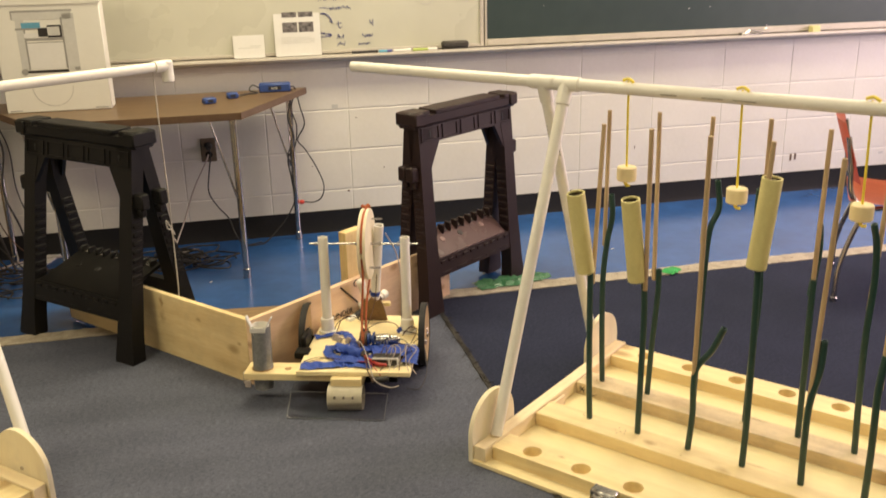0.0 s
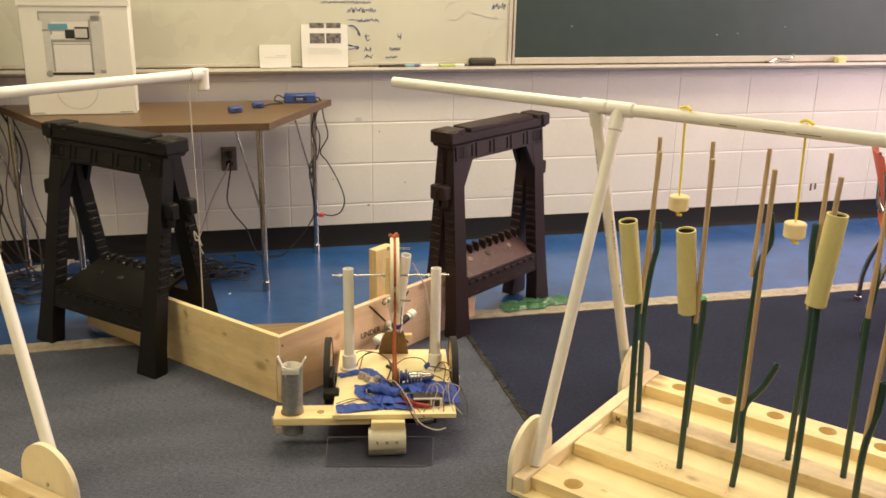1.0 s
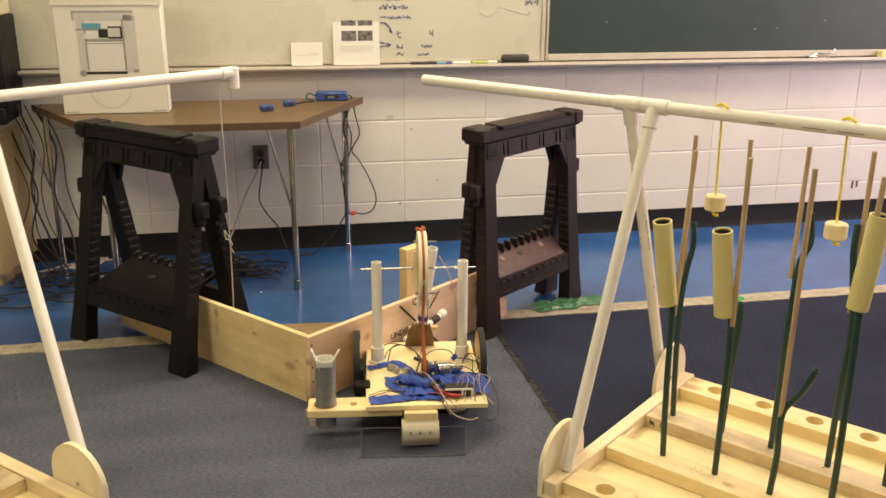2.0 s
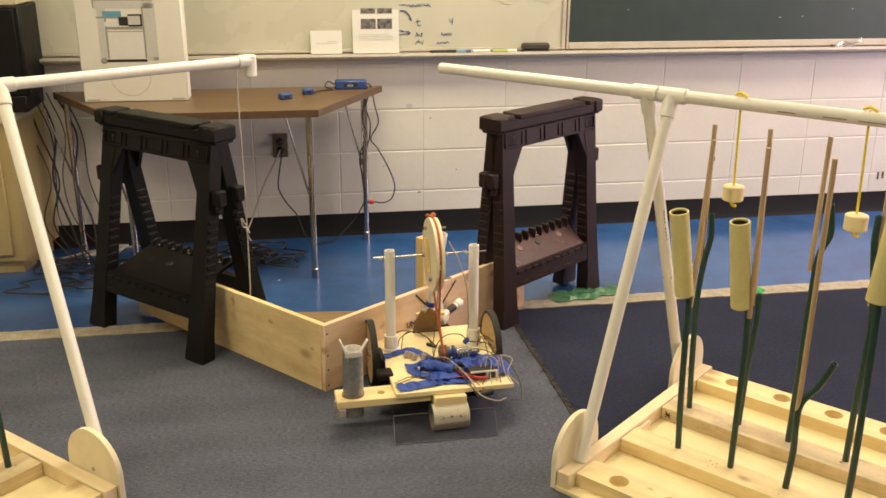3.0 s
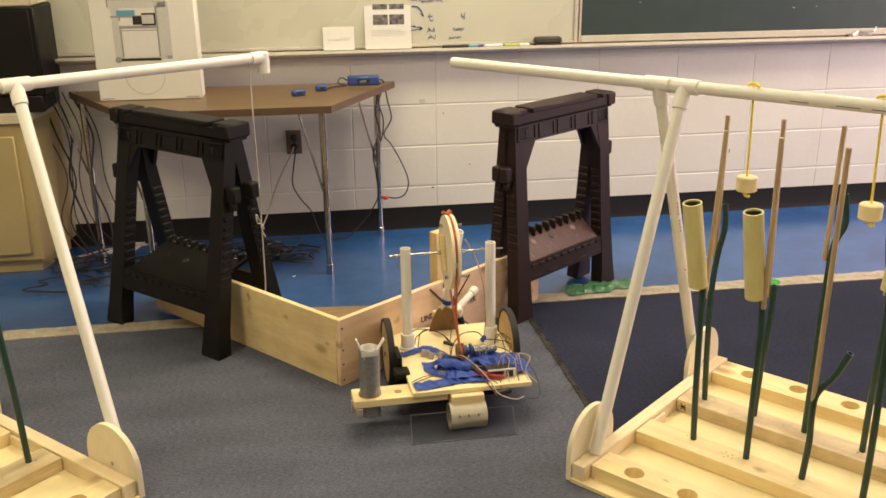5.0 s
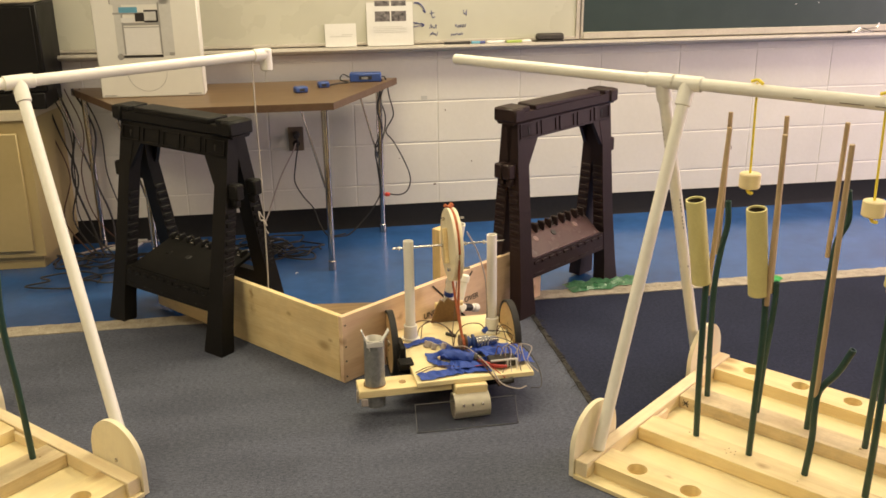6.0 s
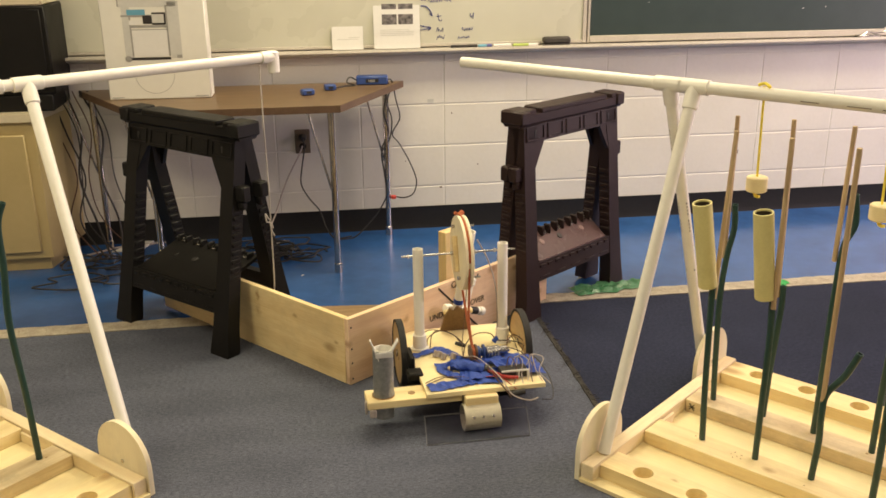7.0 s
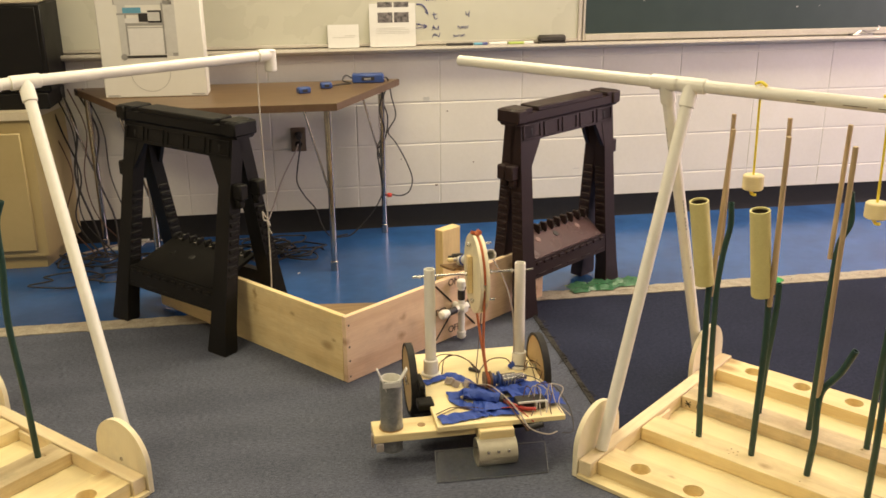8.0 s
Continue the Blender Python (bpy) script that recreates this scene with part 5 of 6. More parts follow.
# the other base, mostly out of view
stem(GL, 0.099, 0.548, [(-0.006, 0, 0.25), (-0.018, 0.006, 0.45), (-0.008, 0.006, 0.60), (-0.004, 0.004, 0.71), (0.016, 0.004, 0.77)], None, [])
stem(GL, 0.270, 0.545, [(0.0, 0, 0.2), (0.0, 0, 0.5)], ((0.0, 0, 0.5), (0.02, 0.01, 0.745)))
for k in range(3):
    stem(GL, 0.15 + 0.15 * k, 0.31, [(0.0, 0, 0.2), (0.004, 0, 0.5)], None, [((0.004, 0.012, 0.36), (0.0, 0.0, 0.92))])

# ---- orange school chair ----
chair = thing("school_chair", pose(2.795, 2.806, 0, 0, 0, 56) @ Matrix.Diagonal((1.04, 0.92, 0.88, 1)), "orange plastic school chair with chrome legs", "chair")
bm = B()
rows = []
for i in range(9):
    y = -0.20 + 0.05 * i
    rows.append([bm.verts.new((x, y, 0.43 + 0.03 * (x / 0.2) ** 2 - (0.02 if i == 0 else 0) + 0.006 * math.sin(i))) for x in [-0.2 + 0.05 * k for k in range(9)]])
for p, q in zip(rows, rows[1:]):
    for i in range(8):
        bm.faces.new((p[i], p[i + 1], q[i + 1], q[i]))
bmesh.ops.solidify(bm, geom=bm.faces[:], thickness=0.008)
part("seat", bm, ORANGE, chair)
bm = B()
rows = []
for i in range(7):
    z = 0.53 + 0.045 * i
    rows.append([bm.verts.new((x * (1 - 0.04 * abs(i - 3)), 0.20 + 0.014 * i - 0.035 * (x / 0.2) ** 2, z)) for x in [-0.2 + 0.05 * k for k in range(9)]])
for p, q in zip(rows, rows[1:]):
    for i in range(8):
        bm.faces.new((p[i], p[i + 1], q[i + 1], q[i]))
bmesh.ops.solidify(bm, geom=bm.faces[:], thickness=0.009)
part("backrest", bm, ORANGE, chair)
for s in (-1, 1):
    bm = B()
    sweep(bm, [(s * 0.17, 0.15, 0.42), (s * 0.185, 0.20, 0.50), (s * 0.185, 0.212, 0.62), (s * 0.18, 0.232, 0.74)], 0.011, 10, 6)
    part("back_tube", bm, CHROME, chair)
    for y0, y1 in ((-0.14, -0.22), (0.14, 0.22)):
        bm = B()
        sweep(bm, [(s * 0.14, y0 * 0.5, 0.425), (s * 0.165, y0, 0.40), (s * 0.19, y1 * 0.95, 0.18), (s * 0.205, y1, 0.02)], 0.011, 10, 6)
        lg = part("leg", bm, CHROME, chair, "chrome tubular leg")
        bm = B()
        rod(bm, (s * 0.205, y1, 0.0), (s * 0.205, y1, 0.022), 0.015, 12)
        part("glide", bm, STEEL, lg)

# green tape on the carpet edge
TAPE_X, TAPE_Y = 2.055, 3.225
for x, y, rz, sx, sy in ((1.36, 3.30, 8, 0.34, 0.095), (TAPE_X, TAPE_Y, 35, 0.09, 0.06)):
    bm = B()
    crumple = random.Random(int(sx * 1000))
    nx, ny = (22, 8) if sx > 0.2 else (8, 6)
    top, low = {}, {}
    for i in range(nx + 1):
        for j in range(ny + 1):
            a, b = i / nx, j / ny
            ragged = 0.5 if j in (0, ny) or i in (0, nx) else 0.3
            px = (a - 0.5) * sx + crumple.uniform(-ragged, ragged) * sx / nx
            py = (b - 0.5) * sy * (0.75 + 0.35 * math.sin(3.1 * a + 0.4) + 0.15 * math.sin(17 * a)) + crumple.uniform(-ragged, ragged) * sy / ny
            pz = 0.003 + (0.0 if ragged == 0.5 else crumple.uniform(0.0, 0.05 * min(sx, 0.25) + 0.002))
            top[i, j], low[i, j] = bm.verts.new((px, py, pz + 0.001)), bm.verts.new((px, py, pz))
    for i in range(nx):
        for j in range(ny):
            for g in (top, low):
                bm.faces.new((g[i, j], g[i + 1, j], g[i + 1, j + 1], g[i, j + 1]))
    rim = [(i, 0) for i in range(nx)] + [(nx, j) for j in range(ny)] + [(i, ny) for i in range(nx, 0, -1)] + [(0, j) for j in range(ny, 0, -1)]
    for p, q in zip(rim, rim[1:] + rim[:1]):
        bm.faces.new((top[p], top[q], low[q], low[p]))
    solid("green_tape", bm, GREEN_FILM if sx > 0.2 else GREEN_TAPE, "crumpled green film on the frayed carpet edge" if sx > 0.2 else "bright green tape scrap on navy carpet", "tape", m=pose(x, y, 0.004, 0, 0, rz))

# ---- robot ----
robot = thing("robot", pose(0.64, 2.40, 0), "small plywood robot with pipe posts, pulley and blue-taped wires", "robot")
bm = B()
box(bm, -0.178, 0.182, -0.325, 0.168, 0.094, 0.109, 0.0015)
part("deck", bm, PLY, robot, "pale plywood deck")
# outrigger plank with the tube holder
bm = B()
box(bm, -0.350, -0.07, -0.312, -0.224, 0.070, 0.0935, 0.002)
arm_plank = part("outrigger", bm, PINE_X, robot, "pine plank reaching past the deck")
bm = B()
rod(bm, (-0.298, -0.268, 0.0932), (-0.298, -0.268, 0.0942), 0.0335, 24)
part("bored_hole", bm, HOLE, arm_plank)
bm = B()
rod(bm, (-0.215, -0.272, 0.0932), (-0.215, -0.272, 0.0942), 0.011, 16)
part("bored_hole", bm, HOLE, arm_plank)
bm = B()
pipe(bm, (-0.298, -0.268, 0.028), (-0.295, -0.268, 0.240), 0.0305, 0.003, 28)
for k in range(2):
    pts = [(-0.2965 + 0.0306 * math.cos(a), -0.268 + 0.0306 * math.sin(a), 0.10 + 0.055 * k + 0.010 * a) for a in [0.5 * i - 3.6 for i in range(12)]]
    sweep(bm, pts, 0.0012, 5, 2)
holder = part("tube_holder", bm, DUCT, robot, "tube wrapped in grey duct tape")
bm = B()
pipe(bm, (-0.298, -0.268, 0.12), (-0.295, -0.268, 0.2425), 0.0276, 0.0015, 24)
part("lining", bm, PVC, holder)
bm = B()
for a, b in (((-0.315, -0.285, 0.228), (-0.333, -0.285, 0.277)), ((-0.278, -0.285, 0.231), (-0.253, -0.285, 0.273))):
    mm, ln = frame_of(a, b)
    box(bm, -0.0095, 0.0095, -0.002, 0.002, -0.02, ln, 0.001, mm)
box(bm, -0.321, -0.271, -0.302, -0.2995, 0.226, 0.242, 0.002)
part("craft_stick", bm, PAPER, holder, "two pale sticks taped to the rim")
bm = B()
box(bm, -0.356, -0.349, -0.297, -0.284, 0.05, 0.09, 0.002)
box(bm, -0.345, -0.325, -0.320, -0.315, 0.048, 0.072, 0.002)
part("clear_tape", bm, WIRE_W, arm_plank, "scraps of clear tape")


def wheel(x, s):
    w = thing("wheel", pose(x, -0.003, 0.108), "", "")
    w.parent = robot
    for key in list(w.keys()):
        del w[key]
    bm = B()
    rod(bm, (-0.008, 0, 0), (0.008, 0, 0), 0.102, 48, bevel=0.001)
    part("wheel_disc", bm, WHEEL_PLY, w, "round plywood wheel disc")
    bm = B()
    lathe(bm, (-0.0105, 0, 0), (0.0105, 0, 0), [(0.0995, 0), (0.108, 0.0005), (0.108, 0.0205), (0.0995, 0.021), (0.0995, 0)], 48)
    part("tyre", bm, TYRE, w, "black rubber rim band")
    bm = B()
    rod(bm, (-0.014, 0, 0), (0.014, 0, 0), 0.012, 12)
    for a in range(3):
        rod(bm, (-0.0105, 0.03 * math.cos(a * 2.09), 0.03 * math.sin(a * 2.09)), (0.0105, 0.03 * math.cos(a * 2.09), 0.03 * math.sin(a * 2.09)), 0.004, 8)
    part("hub", bm, STEEL, w, "steel hub and bolts")
    return w


wheel_l, wheel_r = wheel(-0.207, -1), wheel(0.196, 1)
for x0, x1 in ((-0.20, -0.09), (0.09, 0.19)):
    bm = B()
    box(bm, x0 + 0.02, x1 - 0.01, -0.03, 0.04, 0.060, 0.0935, 0.004)
    rod(bm, (x0, 0.005, 0.112 - 0.03), (x1, 0.005, 0.112 - 0.03), 0.014, 14)
    part("drive_motor", bm, BLACK_PL, robot, "black gear motor under the deck")
bm = B()
box(bm, -0.212, -0.165, -0.20, -0.15, 0.094, 0.118, 0.004)
box(bm, -0.20, -0.182, -0.15, -0.06, 0.10, 0.150, 0.004)
part("motor_bracket", bm, BLACK_PL, robot, "black plastic bracket by the wheel")

# posts and the axle between them
for px, py in ((-0.140, 0.008), (0.137, 0.010)):
    bm = B()
    pipe(bm, (px, py, 0.112), (px, py, 0.449), 0.0165, 0.003, 24)
    post = part("pipe_post", bm, PVC, robot, "white pipe post")
    bm = B()
    lathe(bm, (px, py, 0.1095), (px, py, 0.16), [(0.0, 0), (0.030, 0), (0.030, 0.006), (0.0225, 0.008), (0.0225, 0.050), (0.0168, 0.052)], 24)
    part("socket", bm, PVC, post, "white pipe socket")
bm = B()
rod(bm, (-0.190, 0.022, 0.422), (0.180, 0.022, 0.422), 0.0032, 10)
for x in (-0.168, -0.130, 0.114, 0.152, -0.028, 0.05):
    rod(bm, (x - 0.003, 0.022, 0.422), (x + 0.003, 0.022, 0.422), 0.0065, 6)
part("threaded_axle", bm, STEEL, robot, "steel threaded rod with nuts")

# pulley, turning on the axle
pulley = thing("pulley", pose(0.006, 0.022, 0.422), "", "")
pulley.parent = robot
for key in list(pulley.keys()):
    del pulley[key]
bm = B()
lathe(bm, (-0.014, 0, 0), (0.014, 0, 0), [(0, 0), (0.119, 0), (0.120, 0.001), (0.120, 0.009), (0.108, 0.0135), (0.108, 0.0145), (0.120, 0.019), (0.120, 0.027), (0.119, 0.028), (0, 0.028)], 56)
part("pulley_disc", bm, PLY_DISC, pulley, "grooved plywood pulley")
bm = B()
box(bm, -0.030, -0.0145, -0.012, 0.012, -0.06, 0.055, 0.002)
part("strip", bm, PINE_PALE, pulley, "glued pine strip")
for y, z in ((0.02, 0.085), (-0.02, -0.08), (0.0, 0.0)):
    bm = B()
    rod(bm, (-0.022 if z else -0.04, y, z), (0.05, y, z), 0.0035, 8)
    rod(bm, (-0.024 if z else -0.036, y, z), (-0.016, y, z), 0.007, 6)
    part("bolt", bm, STEEL, pulley)
bm = B()
rod(bm, (-0.004, -0.01, 0.118), (0.010, -0.004, 0.130), 0.009, 8)
rod(bm, (0.0, 0.004, 0.120), (-0.016, -0.008, 0.128), 0.006, 8)
part("cord_knot", bm, ROPE_R, pulley, "orange cord knot")

# lifting arm beside the pulley, with a claw at its far end
lift = thing("lift_arm", pose(0.006, 0.022, 0.422), "", "")
lift.parent = robot
for key in list(lift.keys()):
    del lift[key]
bm = B()
pipe(bm, (0.038, -0.035, 0.058), (0.004, 0.27, -0.005), 0.0165, 0.003, 22)
part("arm_tube", bm, PVC, lift, "white pipe arm")
bm = B()
pipe(bm, (0.0095, 0.215, 0.0062), (0.0075, 0.232, 0.003), 0.0172, 0.001, 22)
part("tape_band", bm, BLUE_TAPE, lift, "blue tape band")
bm = B()
box(bm, -0.040, 0.060, 0.262, 0.280, -0.0075, 0.006, 0.003)
part("cross_stick", bm, PINE_X, lift)
bm = B()
prism(bm, [(-0.054, 0.335), (-0.042, 0.262), (-0.028, 0.225), (-0.014, 0.238), (-0.002, 0.218), (0.018, 0.236), (0.030, 0.226), (0.040, 0.27), (0.048, 0.335)], 2, -0.030, -0.0222)
part("claw_plate", bm, BROWN_CARD, lift, "torn brown claw plate")
bm = B()
rod(bm, (-0.018, 0.300, 0.004), (0.018, 0.300, 0.004), 0.012, 14)
rod(bm, (-0.028, 0.322, -0.002), (0.002, 0.318, 0.0), 0.008, 14)
part("claw_motor", bm, BLACK_PL, lift, "black servo")
bm = B()
rod(bm, (-0.022, 0.256, 0.002), (-0.004, 0.254, 0.004), 0.006, 12)
part("glue", bm, WIRE_W, lift, "pale hot glue")

# belt cord and winch motor
bm = B()
for x0, x1, y in ((-0.002, 0.004, -0.118), (0.003, 0.010, 0.085)):
    sweep(bm, [(x0 + 0.006, 0.022 + y * 0.93, 0.422 - 0.02), (x0 + 0.008, 0.022 + y * 0.80 - 0.008, 0.34), ((x0 + x1) / 2, (y * 0.3 - 0.06), 0.23), (x1, -0.122 + 0.022 * (1 if y > 0 else -1), 0.140)], 0.0038, 8, 8)
for k in range(2):
    pts = [(0.006 + 0.003 * k - 0.0015, 0.022 - 0.1125 * math.cos(a), 0.422 + 0.1125 * math.sin(a)) for a in [math.pi * i / 14 for i in range(15)]]
    sweep(bm, pts, 0.0052, 8, 2)
part("belt_cord", bm, ROPE_R, robot, "orange braided cord round the pulley")
bm = B()
rod(bm, (0.046, -0.122, 0.133), (0.092, -0.117, 0.133), 0.0185, 20)
rod(bm, (0.092, -0.117, 0.133), (0.118, -0.114, 0.133), 0.0140, 18)
rod(bm, (0.118, -0.114, 0.133), (0.126, -0.113, 0.133), 0.008, 12)
motor = part("winch_motor", bm, STEEL, robot, "steel gear motor on the deck")
bm = B()
for x in (0.052, 0.062, 0.072, 0.082):
    rod(bm, (x, -0.1215, 0.133), (x + 0.004, -0.121, 0.133), 0.0192, 20)
part("motor_winding", bm, INK_GREY, motor, "dark ridges round the motor")
bm = B()
box(bm, 0.054, 0.108, -0.140, -0.096, 0.1095, 0.118, 0.003)
part("motor_mount", bm, WIRE_K, motor, "black motor mount")
bm = B()
lathe(bm, (0.020, -0.122, 0.136), (0.046, -0.122, 0.136), [(0, 0), (0.020, 0), (0.020, 0.008), (0.013, 0.010), (0.013, 0.016), (0.024, 0.018), (0.024, 0.023), (0, 0.024)], 24)
part("spool", bm, BLUE_PL, motor, "dark blue spool")
bm = B()
lathe(bm, (-0.004, -0.122, 0.136), (0.020, -0.122, 0.136), [(0, 0), (0.0265, 0), (0.0265, 0.005), (0.019, 0.007), (0.019, 0.015), (0.0265, 0.017), (0.0265, 0.022), (0, 0.023)], 28)
reel = part("reel", bm, EDGE_BAND, motor, "brown wooden cord reel")
bm = B()
lathe(bm, (0.003, -0.122, 0.136), (0.012, -0.122, 0.136), [(0.018, 0), (0.0225, 0.001), (0.0235, 0.0035), (0.0225, 0.006), (0.0232, 0.008), (0.018, 0.0088)], 24)
part("wound_cord", bm, ROPE_R, reel, "orange cord wound on the reel")

# nose block, skid roller and clear skirt
bm = B()
box(bm, -0.066, 0.032, -0.345, -0.245, 0.056, 0.0938, 0.003)
part("nose_block", bm, PINE_X, robot, "pine block under the deck")
bm = B()
pipe(bm, (-0.074, -0.338, 0.030), (0.034, -0.336, 0.030), 0.040, 0.0045, 40)
skid = part("skid_roller", bm, PVC_SHADED, robot, "short wide white pipe skid")
for x in (-0.049, -0.021, 0.008):
    bm = B()
    rod(bm, (x, -0.3705, 0.0445), (x, -0.380, 0.047), 0.004, 8)
    part("screw", bm, STEEL, skid)
bm = B()
slab(bm, [(-0.195, -0.408, -0.009), (0.108, -0.416, -0.009), (0.108, -0.413, -0.009), (-0.195, -0.405, -0.009)],
     [(-0.19, -0.348, 0.051), (0.114, -0.356, 0.051), (0.114, -0.353, 0.051), (-0.19, -0.345, 0.051)])
slab(bm, [(-0.19, -0.348, 0.048), (0.114, -0.356, 0.048), (0.114, -0.246, 0.074), (-0.19, -0.246, 0.074)],
     [(-0.19, -0.348, 0.051), (0.114, -0.356, 0.051), (0.114, -0.246, 0.077), (-0.19, -0.246, 0.077)])
sk = part("clear_skirt", bm, ACRYLIC, robot, "clear acrylic skirt")
# edge highlights of the skirt, drawn as thin grey rods
for a, b in (((-0.195, -0.407, -0.009), (-0.19, -0.347, 0.051)), ((0.108, -0.415, -0.009), (0.114, -0.355, 0.051)), ((-0.195, -0.407, -0.009), (0.108, -0.415, -0.009)), ((-0.19, -0.347, 0.051), (0.114, -0.355, 0.051))):
    bm = B()
    rod(bm, a, b, 0.0010, 6)
    part("skirt_glint", bm, EDGE_GLINT, sk, "thin grey rod drawn as the glint on an acrylic edge")
# black box added below the deck to darken the shaded underside
bm = B()
box(bm, -0.13, 0.13, -0.245, 0.10, 0.036, 0.0935, 0.004)
part("underside_shade_box", bm, BLACK_PL, robot, "black box added under the deck to deepen its shade")

# blue tape and wiring on the deck
rng = random.Random(21)


def tape(line, width, z=0.1098, crumple=0.006):
    """A crumpled strip of tape with thickness along a line on the deck."""
    bm = B()
    pts = smooth_line([(x, y, z) for x, y in line], 5)
    lo, hi = [], []
    for i, p in enumerate(pts):
        d = (pts[min(i + 1, len(pts) - 1)] - pts[max(i - 1, 0)]).normalized()
        nrm = Vector((-d.y, d.x, 0))
        a = p + nrm * width * rng.uniform(0.42, 0.55) + Vector((0, 0, rng.uniform(0, crumple)))
        c = p + Vector((0, 0, rng.uniform(0, crumple) * 1.4))
        b = p - nrm * width * rng.uniform(0.42, 0.55) + Vector((0, 0, rng.uniform(0, crumple)))
        hi.append([bm.verts.new(q + Vector((0, 0, 0.0008))) for q in (a, c, b)])
        lo.append([bm.verts.new(q) for q in (a, c, b)])
    for i in range(len(pts) - 1):
        for k in (0, 1):
            bm.faces.new((hi[i][k], hi[i][k + 1], hi[i + 1][k + 1], hi[i + 1][k]))
            bm.faces.new((lo[i][k], lo[i + 1][k], lo[i + 1][k + 1], lo[i][k + 1]))
        for k in (0, 2):
            bm.faces.new((hi[i][k], hi[i + 1][k], lo[i + 1][k], lo[i][k]))
    for e in (0, -1):
        for k in (0, 1):
            bm.faces.new((hi[e][k], hi[e][k + 1], lo[e][k + 1], lo[e][k]))
    me = finish("blue_tape", bm, BLUE_TAPE, False)
    ob = new("blue_tape", me)
    ob.parent = robot
    ob["label"] = "crumpled blue masking tape"
    return ob


tape([(-0.172, -0.055), (-0.121, -0.032), (-0.080, -0.012), (-0.060, -0.045), (-0.032, -0.105), (-0.003, -0.145), (0.041, -0.172)], 0.032)
tape([(-0.102, -0.128), (-0.098, -0.195), (-0.068, -0.226), (-0.04, -0.235)], 0.036, 0.1105, 0.006)
tape([(-0.168, -0.297), (-0.10, -0.286), (-0.050, -0.276), (-0.014, -0.272), (0.060, -0.285)], 0.050, 0.1105, 0.007)
tape([(-0.062, -0.235), (-0.02, -0.245), (0.04, -0.240), (0.09, -0.235)], 0.060, 0.112, 0.010)
tape([(0.010, -0.165), (0.056, -0.152), (0.137, -0.135), (0.166, -0.160), (0.172, -0.212), (0.174, -0.272)], 0.052, 0.112, 0.012)
tape([(0.045, -0.205), (0.10, -0.192), (0.160, -0.205)], 0.070, 0.118, 0.016)
tape([(-0.085, -0.160), (-0.06, -0.185), (-0.03, -0.200)], 0.040, 0.118, 0.016)
bm = B()
core = [Vector((-0.074, -0.172, 0.126)), Vector((-0.045, -0.190, 0.127)), Vector((-0.015, -0.208, 0.127)), Vector((0.018, -0.226, 0.126))]
sweep(bm, core, 0.0170, 10, 4)
for v in bm.verts:
    v.co += Vector((rng.uniform(-0.003, 0.003), rng.uniform(-0.0035, 0.0035), rng.uniform(-0.004, 0.0035)))
bundle = part("taped_battery", bm, BLUE_TAPE, robot, "blue-taped battery bundle")
bm = B()
rod(bm, (0.016, -0.225, 0.126), (0.030, -0.233, 0.125), 0.0150, 12)
part("battery_end", bm, WIRE_K, bundle, "black battery end")
bm = B()
box(bm, 0.057, 0.142, -0.282, -0.232, 0.112, 0.135, 0.003)
board = part("control_box", bm, WIRE_K, robot, "black controller with a white edge")
bm = B()
box(bm, 0.058, 0.142, -0.2835, -0.2790, 0.1325, 0.1385, 0.001)
box(bm, 0.108, 0.113, -0.285, -0.281, 0.113, 0.137, 0.001)
box(bm, 0.136, 0.142, -0.285, -0.281, 0.113, 0.137, 0.001)
part("label_edge", bm, PAPER, board)
bm = B()
sweep(bm, [(0.025, -0.235, 0.124), (0.05, -0.268, 0.124), (0.075, -0.290, 0.122), (0.105, -0.293, 0.119)], 0.0055, 8, 5)
part("red_lead", bm, WIRE_R, robot, "red battery lead")
bm = B()
for x, y in ((-0.095, -0.075), (-0.085, -0.095), (-0.055, -0.098), (-0.105, -0.068)):
    rod(bm, (x, y, 0.110), (x + 0.008, y + 0.004, 0.128), 0.009, 10)
part("wire_nut", bm, WIRE_W, robot, "pale wire connectors")


def wire(pts, mat, r=0.0018, label=""):
    bm = B()
    sweep(bm, pts, r, 6, 7)
    return part("wire", bm, mat, robot, label)


for k, dx in enumerate((0.0, 0.012, -0.012)):
    wire([(-0.12 + dx, 0.0, 0.111), (-0.105 + dx, 0.035, 0.135 + 0.01 * k), (-0.06, 0.05, 0.148), (-0.02, 0.03, 0.135), (0.0 + dx * 0.4, 0.0, 0.115)], WIRE_B, 0.0017)
bm = B()
rod(bm, (-0.02, 0.012, 0.116), (0.008, -0.012, 0.113), 0.006, 8)
part("connector", bm, WIRE_K, robot)
wire([(-0.02, -0.10, 0.113), (0.0, -0.05, 0.135), (0.04, -0.01, 0.150), (0.09, 0.0, 0.145), (0.115, 0.0, 0.118)], WIRE_B, 0.0018)
wire([(-0.02, -0.10, 0.114), (0.005, -0.17, 0.142), (0.035, -0.25, 0.135), (0.055, -0.31, 0.12), (0.075, -0.345, 0.09), (0.12, -0.36, 0.075), (0.15, -0.355, 0.078)], WIRE_W, 0.0019, "pale twisted wire")
wire([(-0.02, -0.102, 0.114), (0.0, -0.18, 0.138), (0.03, -0.26, 0.130), (0.05, -0.32, 0.11), (0.07, -0.35, 0.085)], WIRE_B, 0.0020)
wire([(0.115, 0.004, 0.118), (0.12, 0.008, 0.20), (0.118, 0.03, 0.30), (0.10, 0.06, 0.38), (0.065, 0.06, 0.45)], WIRE_W, 0.0022, "pale servo wire to the arm")
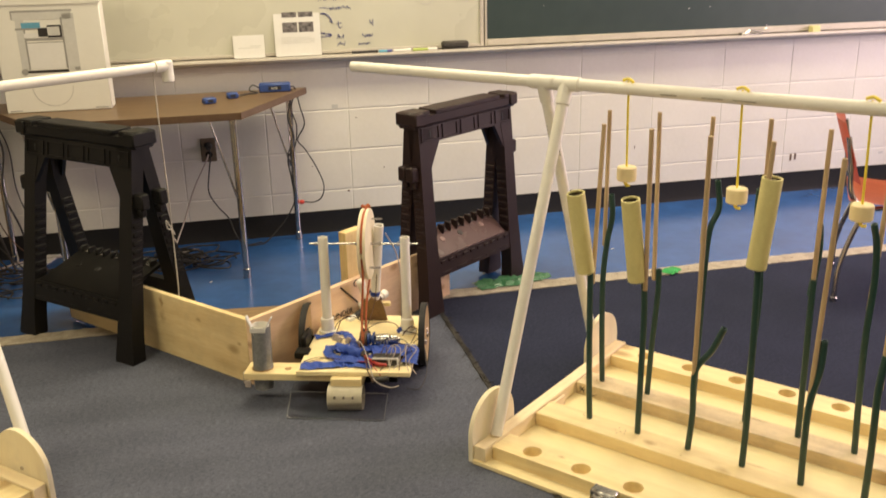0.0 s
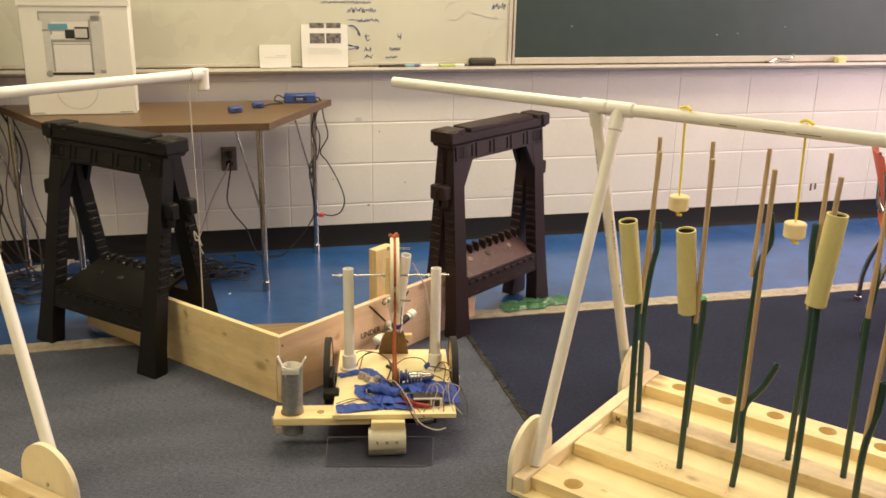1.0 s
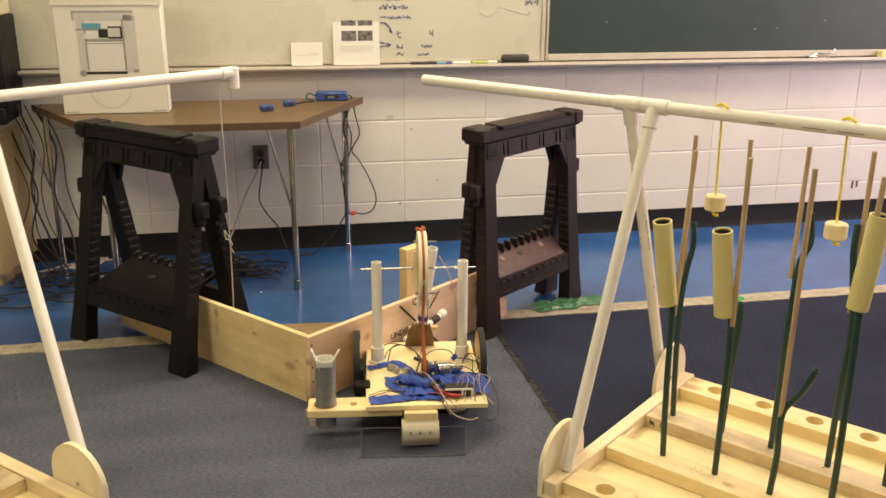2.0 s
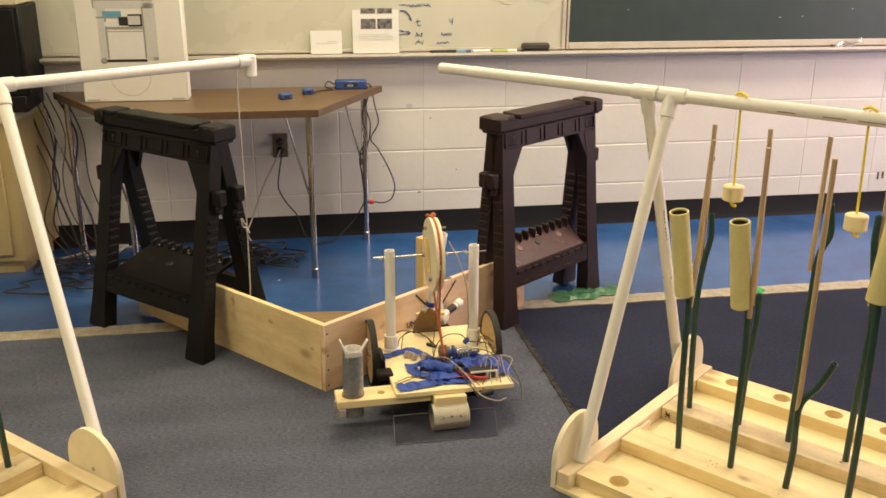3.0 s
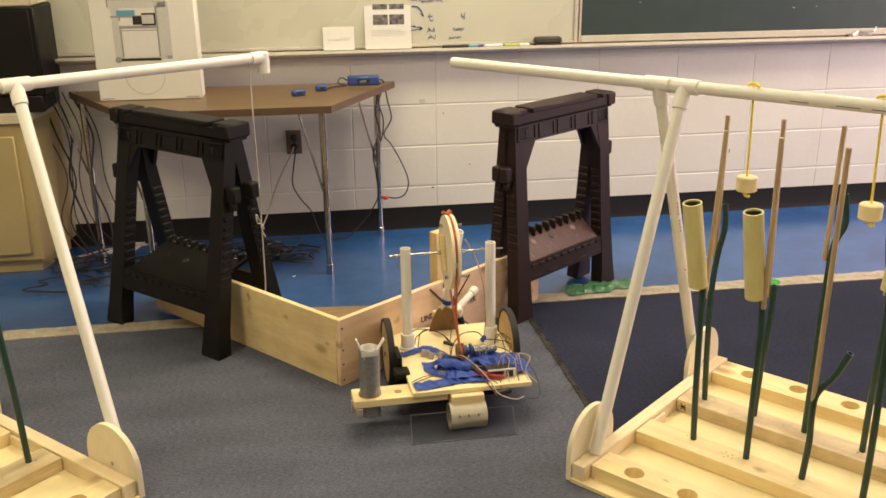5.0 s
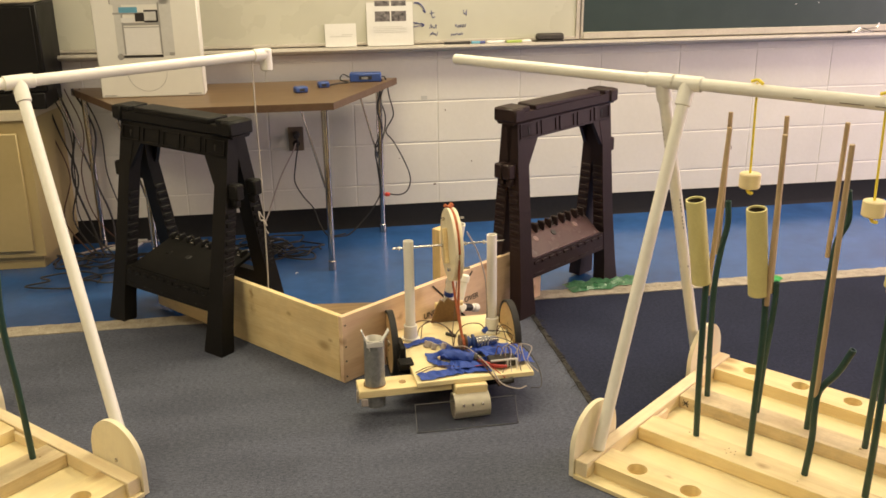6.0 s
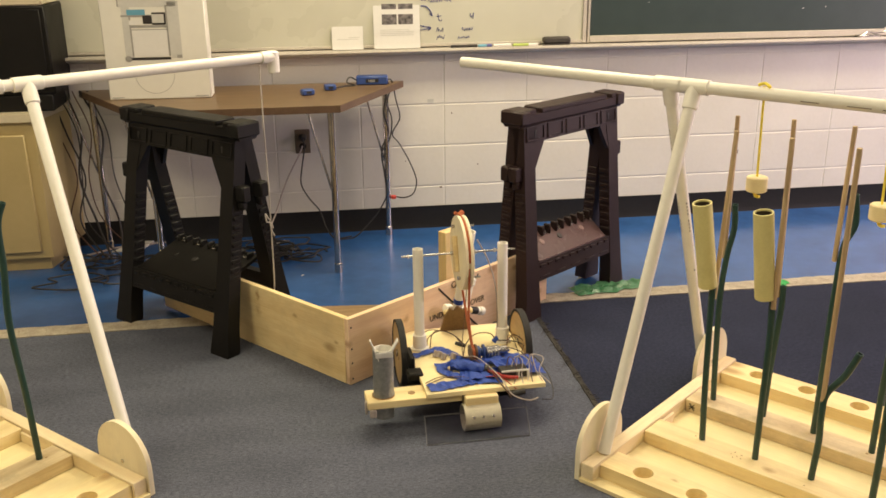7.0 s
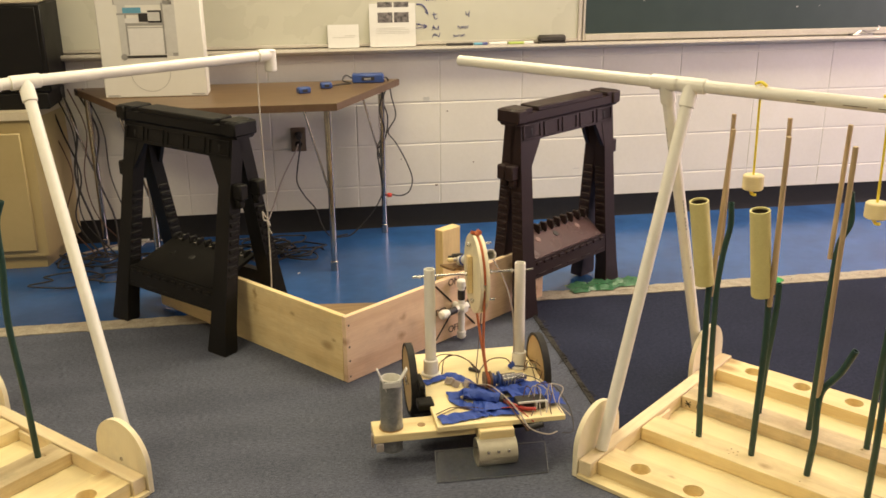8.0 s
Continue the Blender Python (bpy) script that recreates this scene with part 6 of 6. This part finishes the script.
wire([(0.115, 0.0, 0.118), (0.15, -0.03, 0.125), (0.185, -0.05, 0.120), (0.20, -0.08, 0.10), (0.215, -0.16, 0.10), (0.225, -0.24, 0.075), (0.21, -0.31, 0.05), (0.17, -0.335, 0.06)], WIRE_K, 0.0018)
wire([(0.13, -0.07, 0.135), (0.16, -0.04, 0.15), (0.19, -0.06, 0.13), (0.17, -0.11, 0.118)], WIRE_B, 0.0015)
wire([(0.13, -0.075, 0.13), (0.15, -0.02, 0.14), (0.17, -0.01, 0.12), (0.16, -0.10, 0.113)], WIRE_B, 0.0015)
for pts, mat in (([(-0.17, -0.255, 0.112), (-0.12, -0.24, 0.120), (-0.07, -0.25, 0.113), (-0.01, -0.262, 0.122)], WIRE_B), ([(-0.165, -0.265, 0.112), (-0.10, -0.232, 0.114), (-0.05, -0.255, 0.120)], WIRE_B),
                 ([(-0.02, -0.10, 0.116), (-0.005, -0.02, 0.125), (0.02, 0.05, 0.20), (0.03, 0.06, 0.30)], WIRE_B), ([(-0.02, -0.10, 0.116), (-0.06, -0.15, 0.150), (-0.085, -0.14, 0.145)], WIRE_W),
                 ([(0.06, -0.155, 0.130), (0.10, -0.14, 0.150), (0.15, -0.15, 0.140), (0.178, -0.20, 0.118)], WIRE_K), ([(0.0, -0.265, 0.118), (0.05, -0.29, 0.125), (0.09, -0.33, 0.10)], WIRE_R)):
    wire(pts, mat, 0.0014)
for k in range(6):
    x = 0.08 + 0.016 * k
    j = [rng.uniform(-0.012, 0.012) for _ in range(6)]
    wire([(x, -0.25, 0.136), (x + 0.01 + j[0], -0.235, 0.165 + j[1] * 0.6), (x + 0.03 + j[2], -0.25 + j[3], 0.160 + j[1] * 0.6), (x + 0.022 + j[4], -0.285, 0.128), (x + 0.005 + 0.006 * k + j[5], -0.315, 0.108 + j[4])], WIRE_W if k % 3 else WIRE_B, 0.0015)
bm = B()
rod(bm, (0.105, 0.002, 0.111), (0.125, 0.006, 0.128), 0.010, 10)
part("taped_joint", bm, BLUE_TAPE, robot, "blue-taped wire joint")
bm = B()
box(bm, 0.196, 0.212, -0.085, -0.07, 0.10, 0.118, 0.003)
part("white_plug", bm, WIRE_W, robot, "white plug")
bm = B()
rod(bm, (0.065, -0.335, 0.085), (0.115, -0.335, 0.093), 0.009, 10)
part("black_connector", bm, WIRE_K, robot)


def motions():
    """Keys of all that moves: the robot, its arm and wheels, and the pipe cross."""
    drive = [(0, 0.527, 2.576, -17.2), (0.2, 0.524, 2.580, -17.3), (0.5, 0.489, 2.451, -16.6), (0.7, 0.502, 2.441, -10.6), (1, 0.507, 2.440, -9.6), (1.5, 0.511, 2.487, -10.2), (2.2, 0.524, 2.503, -4.2), (3, 0.538, 2.520, 2.4),
             (3.5, 0.538, 2.520, 2.5), (4, 0.540, 2.523, 3.0), (4.5, 0.537, 2.456, 1.5), (5.2, 0.542, 2.502, 2.6), (6, 0.547, 2.527, 2.9), (6.5, 0.554, 2.531, 5.1), (6.8, 0.554, 2.519, 4.4),
             (7, 0.551, 2.471, 3.0), (7.25, 0.556, 2.350, 2.1), (7.5, 0.562, 2.257, 1.3), (8, 0.563, 2.263, 1.5)]
    rows, spin_l, spin_r, base = [], [], [], None
    for t, x, y, a in drive:
        c, s = math.cos(radians(a)), math.sin(radians(a))
        px, py = x + c * 0.08 - s * 0.143, y + s * 0.08 + c * 0.143
        rows.append((t, pose(px, py, 0, -1.8, 0, a)))
        if base is None:
            base = (py, a)
        roll = (py - base[0]) / 0.108
        turn = radians(a - base[1]) * 0.20 / 0.108
        spin_l.append((t, pose(-0.207, -0.003, 0.108, -math.degrees(roll - turn))))
        spin_r.append((t, pose(0.196, -0.003, 0.108, -math.degrees(roll + turn))))
    walk(robot, rows)
    walk(wheel_l, spin_l)
    walk(wheel_r, spin_r)
    lift_rows = [(0, -68), (1, -66), (3, -66), (6.8, -66), (7.05, -63), (7.2, -42), (7.3, -20), (7.4, -7), (7.5, 0), (7.65, 8), (7.75, 7), (7.9, -7), (8.0, -9)]
    walk(lift, [(t, pose(0.006, 0.022, 0.422, a)) for t, a in lift_rows])
    walk(pulley, [(t, pose(0.006, 0.022, 0.422, a * 0.25)) for t, a in lift_rows])
    turns = [(0, 194), (1.4, 194), (2.8, 194), (4.1, 194), (4.27, 192), (4.4, 164), (4.5, 147), (4.6, 126), (4.7, 119), (4.9, 113), (5.15, 128), (5.45, 156), (5.7, 161),
             (6.3, 161), (6.9, 161), (7.05, 157), (7.2, 136), (7.3, 113), (7.5, 72), (7.7, 40), (7.8, 22), (8.0, 0)]
    hub = pose(CX, CY, 0, 0, 0, A_R) @ pose(SPIN_X, 0, SPIN_Z)
    walk(spinner, [(t, hub @ pose(0, 0, 0, 0, -a, 0)) for t, a in turns])


motions()
